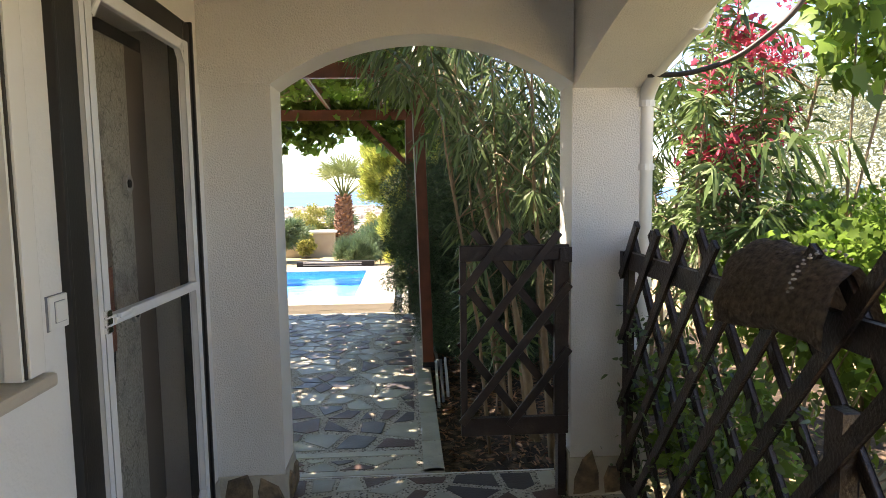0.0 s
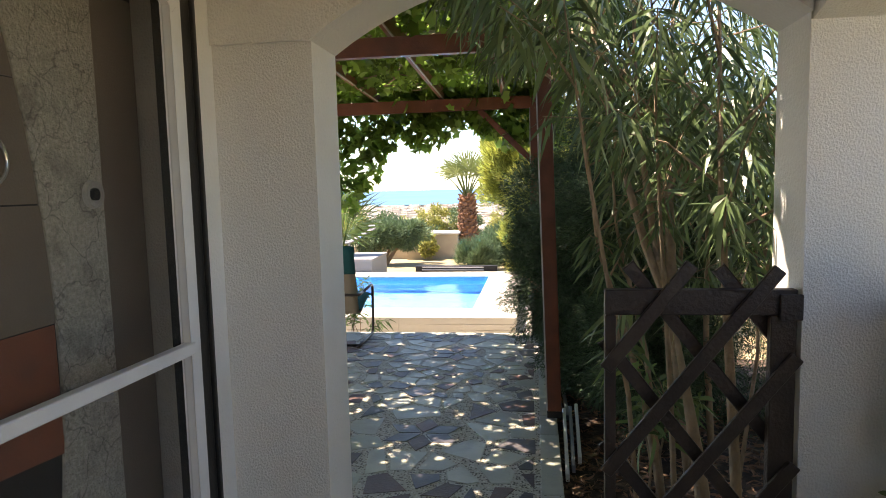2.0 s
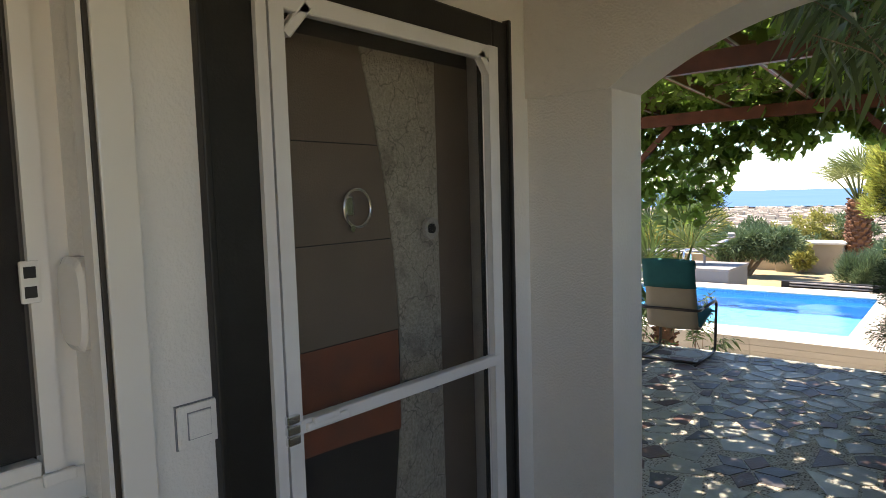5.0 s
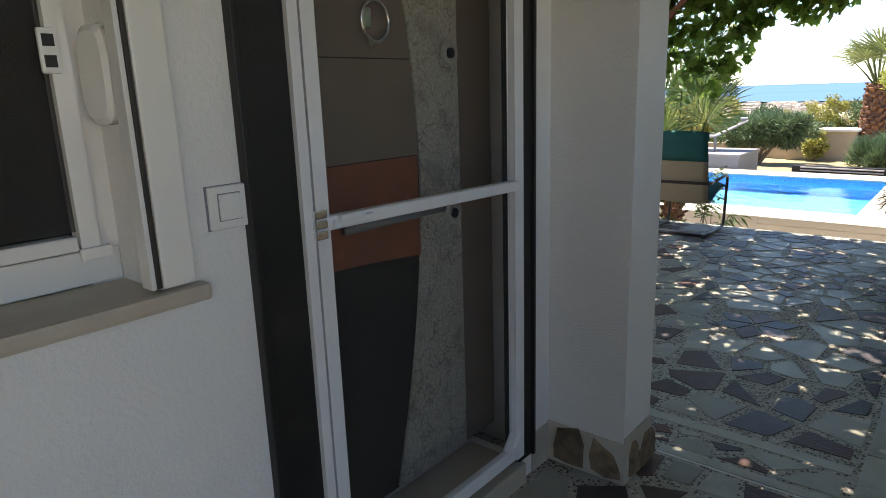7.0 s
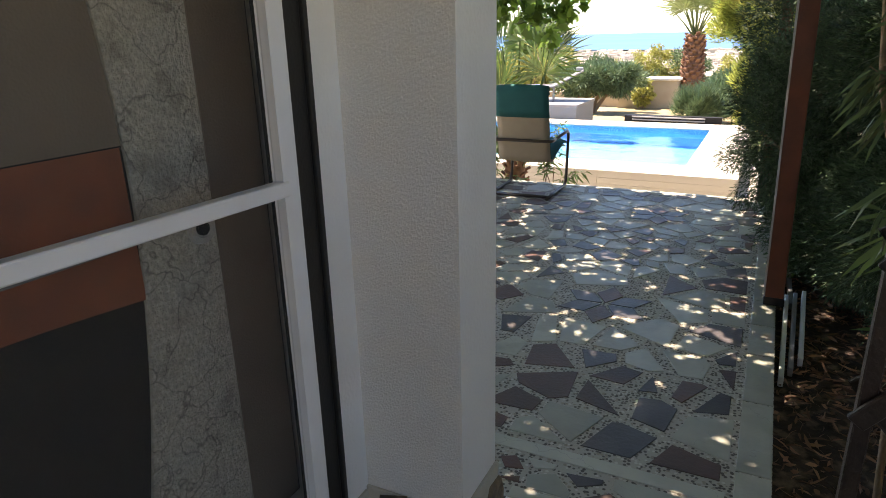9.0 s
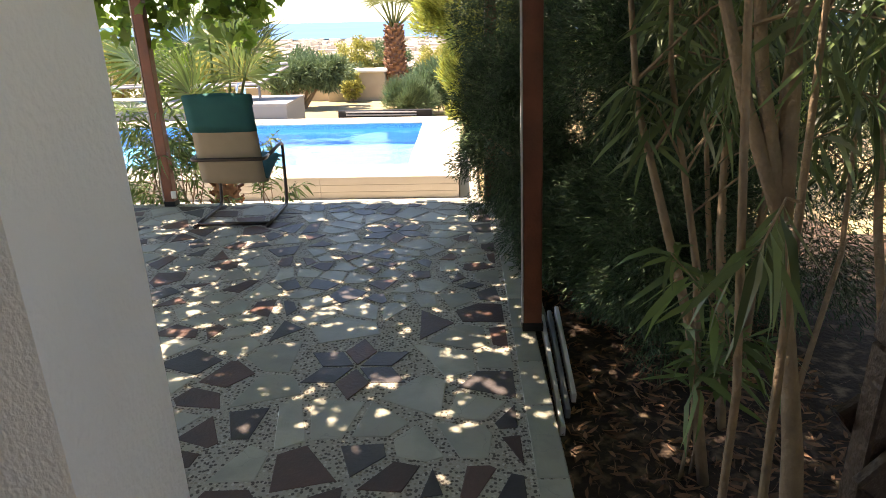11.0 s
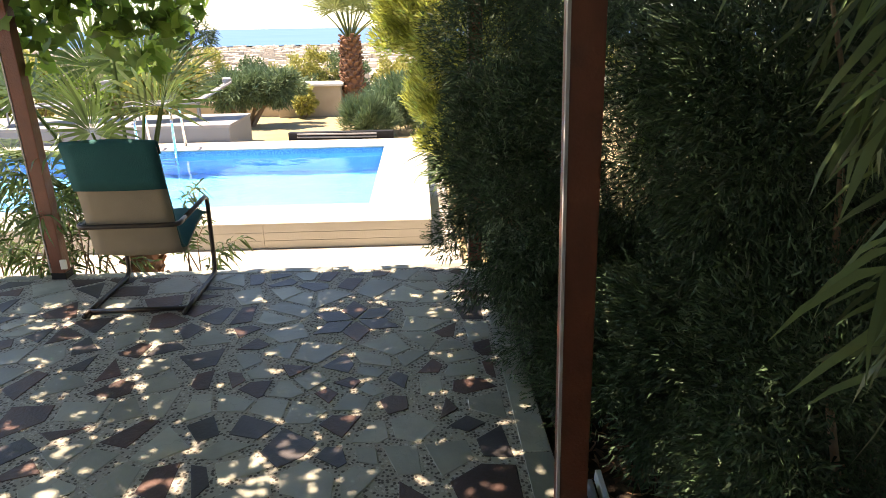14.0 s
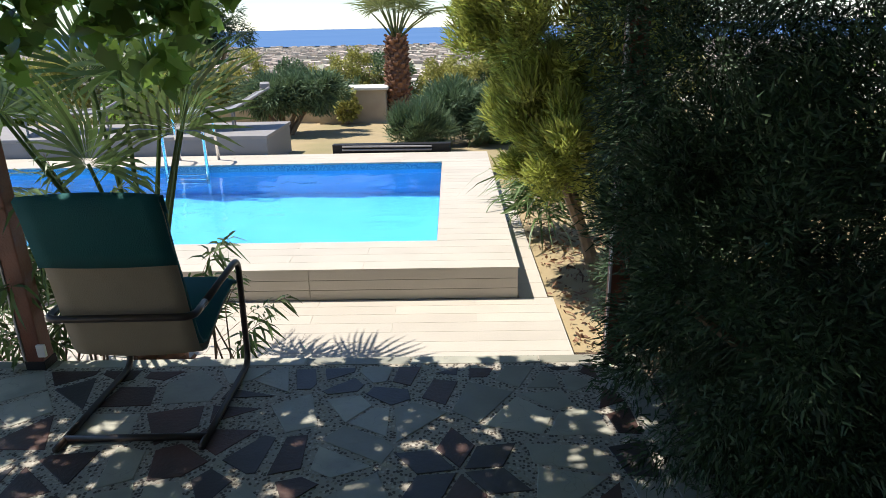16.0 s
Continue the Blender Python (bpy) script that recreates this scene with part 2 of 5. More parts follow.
# cracks in the marble strip
def add_cracks(m, scale, colour, width):
    nt = m.node_tree
    n, l = nt.nodes, nt.links
    v = n.new("ShaderNodeTexVoronoi")
    v.feature = "DISTANCE_TO_EDGE"
    v.inputs["Scale"].default_value = scale
    wob = n.new("ShaderNodeTexNoise")
    wob.inputs["Scale"].default_value = 14
    tc_ = n.new("ShaderNodeTexCoord")
    addv = n.new("ShaderNodeVectorMath")
    addv.operation = "MULTIPLY_ADD"
    l.new(tc_.outputs["Object"], wob.inputs["Vector"])
    l.new(wob.outputs["Color"], addv.inputs[0])
    addv.inputs[1].default_value = (0.12, 0.12, 0.12)
    l.new(tc_.outputs["Object"], addv.inputs[2])
    l.new(addv.outputs[0], v.inputs["Vector"])
    r = n.new("ShaderNodeMapRange")
    l.new(v.outputs["Distance"], r.inputs[0])
    r.inputs[1].default_value, r.inputs[2].default_value = 0.0, width
    r.inputs[3].default_value, r.inputs[4].default_value = 0.55, 0.0
    x = n.new("ShaderNodeMix")
    x.data_type = "RGBA"
    b = n["Principled BSDF"]
    old = b.inputs["Base Color"].links[0].from_socket
    l.new(r.outputs[0], x.inputs[0])
    l.new(old, x.inputs[6])
    x.inputs[7].default_value = (*colour, 1)
    l.new(x.outputs[2], b.inputs["Base Color"])


add_cracks(STONE_STRIP, 6.5, (0.04, 0.036, 0.03), 0.02)
add_cracks(PALE_TILE, 3.5, (0.25, 0.25, 0.23), 0.008)

# ---- mesh helpers ----


def link_mesh(name, bm, material, smooth=False):
    me = bpy.data.meshes.new(name)
    bm.to_mesh(me)
    bm.free()
    me.materials.append(material)
    if smooth:
        me.polygons.foreach_set("use_smooth", [True] * len(me.polygons))
    return new(name, me)


def part(name, bm, material, parent, label="", smooth=False):
    ob = link_mesh(name, bm, material, smooth)
    ob.parent = parent
    if label:
        ob["label"] = label
    return ob


def thing(name, label, category, group="", kind="", at=(0, 0, 0)):
    ob = new(name)
    ob.location = at
    ob.empty_display_size = 0.1
    return tagged(ob, label, category, group, kind)


def structure(name, bm, material, label, category):
    return tagged(link_mesh(name, bm, material), label, category, kind="structure")


def box(bm, x0, x1, y0, y1, z0, z1, bevel=0.0):
    r = bmesh.ops.create_cube(bm, size=1)
    vs = r["verts"]
    for v in vs:
        v.co = Vector((x0 + (v.co.x + 0.5) * (x1 - x0), y0 + (v.co.y + 0.5) * (y1 - y0), z0 + (v.co.z + 0.5) * (z1 - z0)))
    if bevel:
        es = list({e for v in vs for e in v.link_edges})
        bmesh.ops.bevel(bm, geom=es, offset=bevel, segments=2, affect="EDGES", profile=0.6)
    return bm


def bar(bm, a, b, w, d, up=(0, 0, 1), bevel=0.003):
    """A square-sawn length of timber from a to b, w across and d deep."""
    a, b = Vector(a), Vector(b)
    ax = (b - a).normalized()
    s = ax.cross(Vector(up)).normalized()
    u = s.cross(ax)
    r = bmesh.ops.create_cube(bm, size=1)
    for v in r["verts"]:
        c = v.co.copy()
        v.co = a + (b - a) * (c.y + 0.5) + s * (c.x * w) + u * (c.z * d)
    if bevel:
        bmesh.ops.bevel(bm, geom=list({e for v in r["verts"] for e in v.link_edges}), offset=bevel, segments=1, affect="EDGES")
    return bm


def tube(bm, pts, radii, sides=8, cap=True):
    """A round pipe, stem or trunk along pts."""
    if not isinstance(radii, (list, tuple)):
        radii = [radii] * len(pts)
    pts = [Vector(p) for p in pts]
    rings, s = [], None
    for i, p in enumerate(pts):
        d = (pts[min(i + 1, len(pts) - 1)] - pts[max(i - 1, 0)]).normalized()
        if s is None:
            s = d.orthogonal().normalized()
        s = (s - d * s.dot(d)).normalized()
        u = d.cross(s)
        rings.append([bm.verts.new(p + (s * math.cos(6.2832 * k / sides) + u * math.sin(6.2832 * k / sides)) * radii[i]) for k in range(sides)])
    for q, w in zip(rings, rings[1:]):
        for k in range(sides):
            bm.faces.new((q[k], q[(k + 1) % sides], w[(k + 1) % sides], w[k]))
    if cap:
        bm.faces.new(rings[0][::-1])
        bm.faces.new(rings[-1])
    return bm


def rounded(pts, r=0.06, n=5):
    """The polyline pts with its corners rounded."""
    pts = [Vector(p) for p in pts]
    out = [pts[0]]
    for a, b, c in zip(pts, pts[1:], pts[2:]):
        p, q = b + (a - b).normalized() * r, b + (c - b).normalized() * r
        for k in range(n + 1):
            t = k / n
            out.append((1 - t) ** 2 * p + 2 * t * (1 - t) * b + t * t * q)
    return out + [pts[-1]]


def prism(bm, outline, z0, z1):
    """A flat slab over an outline of (x, y)."""
    lo = [bm.verts.new((x, y, z0)) for x, y in outline]
    hi = [bm.verts.new((x, y, z1)) for x, y in outline]
    bm.faces.new(hi)
    bm.faces.new(lo[::-1])
    k = len(outline)
    for i in range(k):
        bm.faces.new((lo[i], lo[(i + 1) % k], hi[(i + 1) % k], hi[i]))
    bmesh.ops.recalc_face_normals(bm, faces=bm.faces[:])
    return bm


rng = np.random.default_rng(7)


def leaf_mesh(name, centres, dirs, lengths, widths, material, shape="lance", droop=0.25, flat=None):
    """Many small leaves as one mesh: each starts at its centre and points along its direction; flat is the normal of a fan that they lie in."""
    c = np.asarray(centres, float)
    d = np.asarray(dirs, float)
    d /= np.linalg.norm(d, axis=1)[:, None] + 1e-9
    k = len(c)
    ref = rng.normal(size=(k, 3)) if flat is None else np.array(flat) + rng.normal(size=(k, 3)) * 0.25
    s = np.cross(d, ref)
    s /= np.linalg.norm(s, axis=1)[:, None] + 1e-9
    u = np.cross(s, d)
    if shape == "lance":
        prof = np.array([(0, 0, 0), (0.35, 0.5, 0.05), (0.75, 0.36, -0.04), (1.0, 0, -0.16), (0.75, -0.36, -0.04), (0.35, -0.5, 0.05)])
        faces = [(0, 1, 5), (1, 2, 4, 5), (2, 3, 4)]
    elif shape == "broad":
        prof = np.array([(0, 0, 0), (-0.08, 0.42, -0.05), (0.35, 0.34, 0.05), (0.52, 0.56, -0.08), (0.7, 0.25, 0), (1.0, 0, -0.12), (0.7, -0.25, 0), (0.52, -0.56, -0.08), (0.35, -0.34, 0.05), (-0.08, -0.42, -0.05)])
        faces = [(0, 1, 2), (0, 2, 4, 6, 8), (2, 3, 4), (4, 5, 6), (6, 7, 8), (0, 8, 9)]
    else:
        prof = np.array([(0, 0.5, 0), (1.0, 0.12, -0.06), (1.0, -0.12, -0.06), (0, -0.5, 0)])
        faces = [(0, 1, 2, 3)]
    L, W = np.asarray(lengths, float)[:, None, None], np.asarray(widths, float)[:, None, None]
    v = c[:, None] + prof[None, :, :1] * L * d[:, None] + prof[None, :, 1:2] * W * s[:, None] + prof[None, :, 2:] * L * u[:, None]
    v[:, :, 2] -= droop * (prof[None, :, 0] ** 2) * L[:, :, 0]
    m = len(prof)
    sizes = np.tile([len(f) for f in faces], k)
    idx = np.concatenate([np.array(f) for f in faces])
    loops = (np.arange(k)[:, None] * m + idx[None]).ravel()
    me = bpy.data.meshes.new(name)
    me.vertices.add(k * m)
    me.vertices.foreach_set("co", v.ravel())
    me.loops.add(len(loops))
    me.loops.foreach_set("vertex_index", loops.astype(np.int32))
    starts = np.concatenate([[0], np.cumsum(sizes)[:-1]])
    me.polygons.add(len(sizes))
    me.polygons.foreach_set("loop_start", starts.astype(np.int32))
    me.update(calc_edges=True)
    me.materials.append(material)
    return new(name, me)


def sphere_dirs(k):
    d = rng.normal(size=(k, 3))
    return d / np.linalg.norm(d, axis=1)[:, None]


def clump_points(k, centre, radii, lumps, lump_size, shell=0.55):
    """Points gathered in lumps over an uneven ellipsoid, thinner inside; gives places and outward directions."""
    centre, radii = np.array(centre), np.array(radii)
    d = sphere_dirs(lumps)
    r = rng.uniform(shell, 1.0, lumps)[:, None]
    cores = centre + d * r * radii
    i = rng.integers(0, lumps, k)
    off = sphere_dirs(k) * (rng.uniform(0, 1, k) ** 0.5)[:, None] * lump_size
    out = d[i] * 0.8 + off / (np.linalg.norm(off, axis=1)[:, None] + 1e-6) * 0.7
    return cores[i] + off, out

# ---- the large structure ----


def arch_z(s, half, spring, rise):
    """Height of a segmental arch at s from its middle."""
    r = (half * half + rise * rise) / (2 * rise)
    return spring + rise - r + math.sqrt(max(r * r - s * s, 0))


ROOM_H = 2.5
WX = -0.93  # face of the house wall in the porch
bm = bmesh.new()
for y0, y1, z0, z1 in ((-4, 0.5, -0.1, ROOM_H), (0.5, 1.62, -0.1, 1.06), (0.5, 1.62, 2.25, ROOM_H), (1.62, 1.86, -0.1, ROOM_H), (1.86, 2.93, -0.1, 0.085), (1.86, 2.93, 2.23, ROOM_H)):
    box(bm, WX - 0.3, WX, y0, y1, z0, z1)
box(bm, WX - 0.06, WX, 2.93, 3.10, -0.1, ROOM_H)
structure("wall_west", bm, SMOOTH, "white painted house wall with a window and a door", "wall")

bm = bmesh.new()
AX0, AX1, AY0, AY1 = -0.61, 0.80, 3.10, 3.34
box(bm, -6.0, AX0, AY0, AY1, -0.1, 2.03)
box(bm, AX1, 1.14, AY0, AY1, -0.1, 2.03)
box(bm, AX1, 1.14, AY0, AY1, 2.03, ROOM_H)
box(bm, -6.0, AX0, AY0, AY1, 2.03, ROOM_H)
N = 24
mid, half = (AX0 + AX1) / 2, (AX1 - AX0) / 2
pts = [(AX0 + (AX1 - AX0) * i / N) for i in range(N + 1)]
for y in (AY0, AY1):
    lo = [bm.verts.new((x, y, arch_z(x - mid, half, 2.03, 0.225))) for x in pts]
    hi = [bm.verts.new((x, y, ROOM_H)) for x in pts]
    for i in range(N):
        bm.faces.new((lo[i], lo[i + 1], hi[i + 1], hi[i]))
    if y == AY0:
        first = lo
for i in range(N):
    bm.faces.new((first[i], first[i + 1], lo[i + 1], lo[i]))
# the wall over the arch stands a little proud of the pier
box(bm, WX + 0.002, AX0, AY0 - 0.018, AY0 - 0.001, 2.03, ROOM_H - 0.002)
lo = [bm.verts.new((x, AY0 - 0.018, arch_z(x - mid, half, 2.03, 0.225))) for x in pts]
hi = [bm.verts.new((x, AY0 - 0.018, ROOM_H - 0.002)) for x in pts]
bk = [bm.verts.new((x, AY0 - 0.001, arch_z(x - mid, half, 2.03, 0.225))) for x in pts]
for i in range(N):
    bm.faces.new((lo[i], lo[i + 1], hi[i + 1], hi[i]))
    bm.faces.new((lo[i], lo[i + 1], bk[i + 1], bk[i]))
bmesh.ops.recalc_face_normals(bm, faces=bm.faces[:])
arch_wall = structure("wall_north", bm, PLASTER, "textured white plaster wall with a low segmental archway", "wall")
arch_wall.data.materials.append(SMOOTH)
for p in arch_wall.data.polygons:  # smooth reveals of the archway
    if abs(p.normal.y) < 0.3:
        p.material_index = 1

bm = bmesh.new()
SX0, SX1, S0, S1 = 0.805, 1.14, -0.2, 3.10
box(bm, SX0, SX1, -0.55, S0, -0.1, ROOM_H)
box(bm, SX0, SX1, -4.0, -3.6, -0.1, ROOM_H)
for a, b in ((S0, S1), (-3.6, -0.55)):
    ys = [a + (b - a) * i / N for i in range(N + 1)]
    rings = []
    for x in (SX0, SX1):
        lo = [bm.verts.new((x, y, arch_z(y - (a + b) / 2, (b - a) / 2, 2.01, 0.275))) for y in ys]
        hi = [bm.verts.new((x, y, ROOM_H)) for y in ys]
        for i in range(N):
            bm.faces.new((lo[i], lo[i + 1], hi[i + 1], hi[i]))
        rings.append(lo)
    for i in range(N):
        bm.faces.new((rings[0][i], rings[0][i + 1], rings[1][i + 1], rings[1][i]))
bmesh.ops.recalc_face_normals(bm, faces=bm.faces[:])
structure("wall_east", bm, PLASTER, "textured white plaster arcade open to the garden", "wall")

# unseen wall, added to stop sky light entering from the south end
bm = box(bmesh.new(), -6.0, 1.14, -4.2, -4.0, -0.1, ROOM_H)
structure("wall_south", bm, SMOOTH, "unseen white end wall added to keep sky light out of the porch", "wall")
# unseen house mass, added to keep the western sun off the porch
bm = box(bmesh.new(), -6.2, -6.0, -4.2, 3.33, -0.1, ROOM_H)
structure("wall_far_west", bm, SMOOTH, "unseen white outer house wall added to block the sun", "wall")
# porch ceiling, extended west as an unseen house roof that blocks the sun
bm = box(bmesh.new(), -6.2, 1.15, -4.2, 3.345, ROOM_H, ROOM_H + 0.10)
structure("ceiling", bm, SMOOTH, "plain white porch ceiling slab, carried on over the house to block the sun", "ceiling")

# floor slab of porch and patio: terrazzo bed in which the stones lie
bm = bmesh.new()
box(bm, -6.0, 1.2, -4.0, 3.415, -0.2, -0.003)
box(bm, -6.0, 0.19, 3.415, 7.99, -0.2, -0.003)
floor = structure("floor", bm, TERRAZZO, "crazy paving of pale and maroon marble in pebble terrazzo", "floor")

# ground: one sheet from the beds to the coast
def ground_z(x, y):
    z = -0.12
    if y > 7.4:
        z = -0.12 - 0.42 * min((y - 7.4) / 0.6, 1)
    if y > 14:
        z = -0.54 + 0.18 * min((y - 14) / 1.0, 1) - 0.24 * min((y - 14) / 6.5, 1)
    if y > 21.5:
        t = y - 21.5
        z = -0.6 - min(t, 120) * 0.14 - max(min(t - 120, 300), 0) * 0.04
    return max(z, -26.5)


xs = np.unique(np.concatenate([np.linspace(-4500, -60, 14), np.linspace(-60, -12, 13), np.arange(-12, 12.1, 0.5), [-0.5], np.linspace(12, 60, 13), np.linspace(60, 4500, 14)]))
ysg = np.unique(np.concatenate([np.linspace(-40, -5, 6), np.arange(-5, 24, 0.5), np.linspace(24, 60, 16), np.linspace(60, 460, 18), [700, 1000, 2500, 4900]]))
bm = bmesh.new()
grid = [[bm.verts.new((x, y, ground_z(x, y) + (0.03 * noise.noise((x * 0.9, y * 0.9, 0)) if y < 60 else 0))) for x in xs] for y in ysg]
for j in range(len(ysg) - 1):
    for i in range(len(xs) - 1):
        cx, cy = (xs[i] + xs[i + 1]) / 2, (ysg[j] + ysg[j + 1]) / 2
        if (-9.0 < cx < -0.5 and 10.0 < cy < 14.0) or (-6.0 < cx < 1.0 and -4 < cy < 3.0):
            continue
        bm.faces.new((grid[j][i], grid[j][i + 1], grid[j + 1][i + 1], grid[j + 1][i]))
ground = structure("ground", bm, DRY_GRASS, "dry straw-coloured garden soil falling away to the coast", "ground")
ground.data.materials.append(HILL)
ground.data.materials.append(SOIL)
for p in ground.data.polygons:
    p.material_index = 1 if p.center.y > 26 else (2 if 3.3 < p.center.y < 9 and p.center.x < 3.6 else 0)
bm = bmesh.new()
vs = [bm.verts.new(c) for c in ((-4800, 930, -25), (4800, 930, -25), (4800, 4950, -25), (-4800, 4950, -25))]
bm.faces.new(vs)
structure("water", bm, SEA, "calm deep blue sea on the horizon", "sea")

# far town on the plain
bm = bmesh.new()
tr = random.Random(4)
for k in range(2600):
    y = 300 + 620 * tr.random() ** 0.8
    x = tr.uniform(-0.75, 0.55) * y
    w, d, h = tr.uniform(3, 9), tr.uniform(3, 8), tr.uniform(1.5, 3.6)
    z = ground_z(x, y)
    box(bm, x, x + w, y, y + d, z - 1, z + h)
tagged(link_mesh("town", bm, TOWN), "far pale town houses on the coastal plain", "town", kind="stuff")

# ---- pool terrace ----
PX, PZ, LZ = -0.20, -0.20, -0.46   # right edge, coping level, lower deck level
PY0, PY1, WY0, WY1, WX1 = 9.72, 14.40, 10.38, 13.72, -0.84
LX = -9.0
bm = bmesh.new()
box(bm, LX, 0.06, 7.995, PY0, -0.9, LZ + 0.002)
box(bm, PX, 0.02, PY0, 13.2, -0.9, LZ + 0.002)
deck_low = structure("pavement_lower", bm, DECK, "cream ribbed tile deck below the patio", "deck")
bm = bmesh.new()
box(bm, LX, PX - 0.012, PY0 + 0.012, WY0, -0.9, PZ - 0.003)
box(bm, WX1, PX - 0.012, WY0, WY1, -0.9, PZ - 0.003)
box(bm, LX, PX - 0.012, WY1, PY1, -0.9, PZ - 0.003)
deck_high = structure("pavement_pool", bm, DECK, "raised cream tile coping round the swimming pool", "deck")

pool = thing("swimming_pool", "rectangular swimming pool of clear turquoise water", "pool", kind="structure")
bm = bmesh.new()
DZ = -1.55
c = [(LX + 0.005, WY0 + 0.005), (WX1 - 0.005, WY0 + 0.005), (WX1 - 0.005, WY1 - 0.005), (LX + 0.005, WY1 - 0.005)]
lo = [bm.verts.new((x, y, DZ)) for x, y in c]
hi = [bm.verts.new((x, y, PZ - 0.16)) for x, y in c]
bm.faces.new(lo)
for i in range(4):
    bm.faces.new((lo[i], lo[(i + 1) % 4], hi[(i + 1) % 4], hi[i]))
part("basin", bm, POOL_WALL, pool, "turquoise pool lining")
bm = bmesh.new()
for (x0, y0), (x1, y1) in zip(c, c[1:] + c[:1]):
    a = [bm.verts.new(q) for q in ((x0, y0, PZ - 0.16), (x1, y1, PZ - 0.16), (x1, y1, PZ - 0.02), (x0, y0, PZ - 0.02))]
    bm.faces.new(a)
part("mosaic_band", bm, MOSAIC, pool, "blue mosaic waterline band")
bm = bmesh.new()
bm.faces.new([bm.verts.new((x, y, PZ - 0.085)) for x, y in c])
surf = part("water_surface", bm, WATER, pool, "clear rippled water")
surf.visible_shadow = False
# ---- door ----
door = thing("door_1", "black framed house door behind a white insect screen", "door", kind="structure", at=(WX, 2.4, 0.09))


def at_part(name, bm, material, parent, label="", smooth=False):
    """A part built in world coordinates under a parent that stands away from the origin."""
    ob = part(name, bm, material, parent, label, smooth)
    base = Vector((0, 0, 0))
    p = parent
    while p:
        base += p.location
        p = p.parent
    ob.data.transform(Matrix.Translation(-base))
    return ob


DY0, DY1, DZ0, DZ1 = 1.835, 2.955, 0.09, 2.265
bm = bmesh.new()
box(bm, -1.0, -0.915, DY0, DY0 + 0.125, DZ0, DZ1, 0.008)
at_part("jamb", bm, BLACK, door, "black painted steel jamb")
bm = box(bmesh.new(), -0.985, -0.915, DY1 - 0.085, DY1, DZ0, DZ1, 0.008)
at_part("jamb", bm, BLACK, door, "scuffed black steel jamb")
bm = box(bmesh.new(), -0.985, -0.915, DY0 + 0.125, DY1 - 0.085, DZ1 - 0.1, DZ1, 0.008)
at_part("lintel", bm, BLACK, door)
bm = bmesh.new()
box(bm, -0.94, -0.905, DY0 - 0.014, DY0 + 0.004, DZ0, DZ1 + 0.01, 0.004)
box(bm, -0.94, -0.905, DY1 - 0.004, DY1 + 0.012, DZ0, DZ1 + 0.01, 0.004)
at_part("edge_bead", bm, BLACK, door)
bm = box(bmesh.new(), -1.17, -0.90, DY0 + 0.1, DY1 - 0.06, 0.0, 0.088, 0.01)
at_part("threshold", bm, MARBLE_SILL, door, "worn pale stone threshold")

# door leaf: charcoal and brown panels round a curved marble strip
LXF = -1.165
leaf_y0, leaf_y1, leaf_z0, leaf_z1 = 1.965, 3.06, 0.10, 2.22
bm = box(bmesh.new(), LXF - 0.06, LXF, leaf_y0, leaf_y1, leaf_z0, leaf_z1, 0.004)
leaf = at_part("leaf", bm, CHARCOAL, door, "dark steel door leaf")


def strip_left(z):
    return 2.645 - 0.155 * (max(1.15 - z, 0) / 0.97) ** 1.7 - 0.139 * (max(z - 1.15, 0) / 1.0) ** 2


def side_plate(bm, left, right, zs, x0, x1):
    """A plate on the door leaf between two edges given over height."""
    rows = [[bm.verts.new((x, f(z), z)) for x, f in ((x0, left), (x1, left), (x1, right), (x0, right))] for z in zs]
    for a, b in zip(rows, rows[1:]):
        for i in range(4):
            bm.faces.new((a[i], a[(i + 1) % 4], b[(i + 1) % 4], b[i]))
    bm.faces.new(rows[0][::-1])
    bm.faces.new(rows[-1])
    bmesh.ops.recalc_face_normals(bm, faces=bm.faces[:])
    return bm


zs = [0.11 + 2.05 * i / 30 for i in range(31)]
bm = side_plate(bmesh.new(), strip_left, lambda z: 2.855, zs, LXF + 0.001, LXF + 0.010)
at_part("marble_strip", bm, STONE_STRIP, leaf, "curved cracked grey marble strip")
for z0, z1, m_, lab in ((1.261, 1.561, BRONZE, ""), (1.565, 1.861, BRONZE, ""), (1.865, 2.16, BRONZE, "")):
    bm = side_plate(bmesh.new(), lambda z: leaf_y0 + 0.012, lambda z: strip_left(z) - 0.004, [z0 + (z1 - z0) * i / 8 for i in range(9)], LXF + 0.001, LXF + 0.007)
    at_part("panel", bm, m_, leaf, "dark brown panel")


bm = bmesh.new()
ny = 14
front, back = [], []
for i in range(ny + 1):
    u = i / ny
    y = leaf_y0 + 0.012 + u * (strip_left(1.1) - 0.01 - leaf_y0 - 0.012)
    zl = 0.950 - 0.030 * u + 0.012 * math.sin(u * 3.14)
    zh = 1.258
    front.append((bm.verts.new((LXF + 0.007, y, zl)), bm.verts.new((LXF + 0.007, y, zh))))
    back.append((bm.verts.new((LXF + 0.001, y, zl)), bm.verts.new((LXF + 0.001, y, zh))))
for i in range(ny):
    bm.faces.new((front[i][0], front[i + 1][0], front[i + 1][1], front[i][1]))
    bm.faces.new((back[i][0], back[i + 1][0], front[i + 1][0], front[i][0]))
at_part("red_band", bm, REDWOOD, leaf, "red-brown wooden band")
bm = box(bmesh.new(), LXF + 0.001, LXF + 0.007, 2.861, leaf_y1 - 0.012, 0.11, 2.16, 0.002)
at_part("panel", bm, BRONZE, leaf, "dark brown panel")


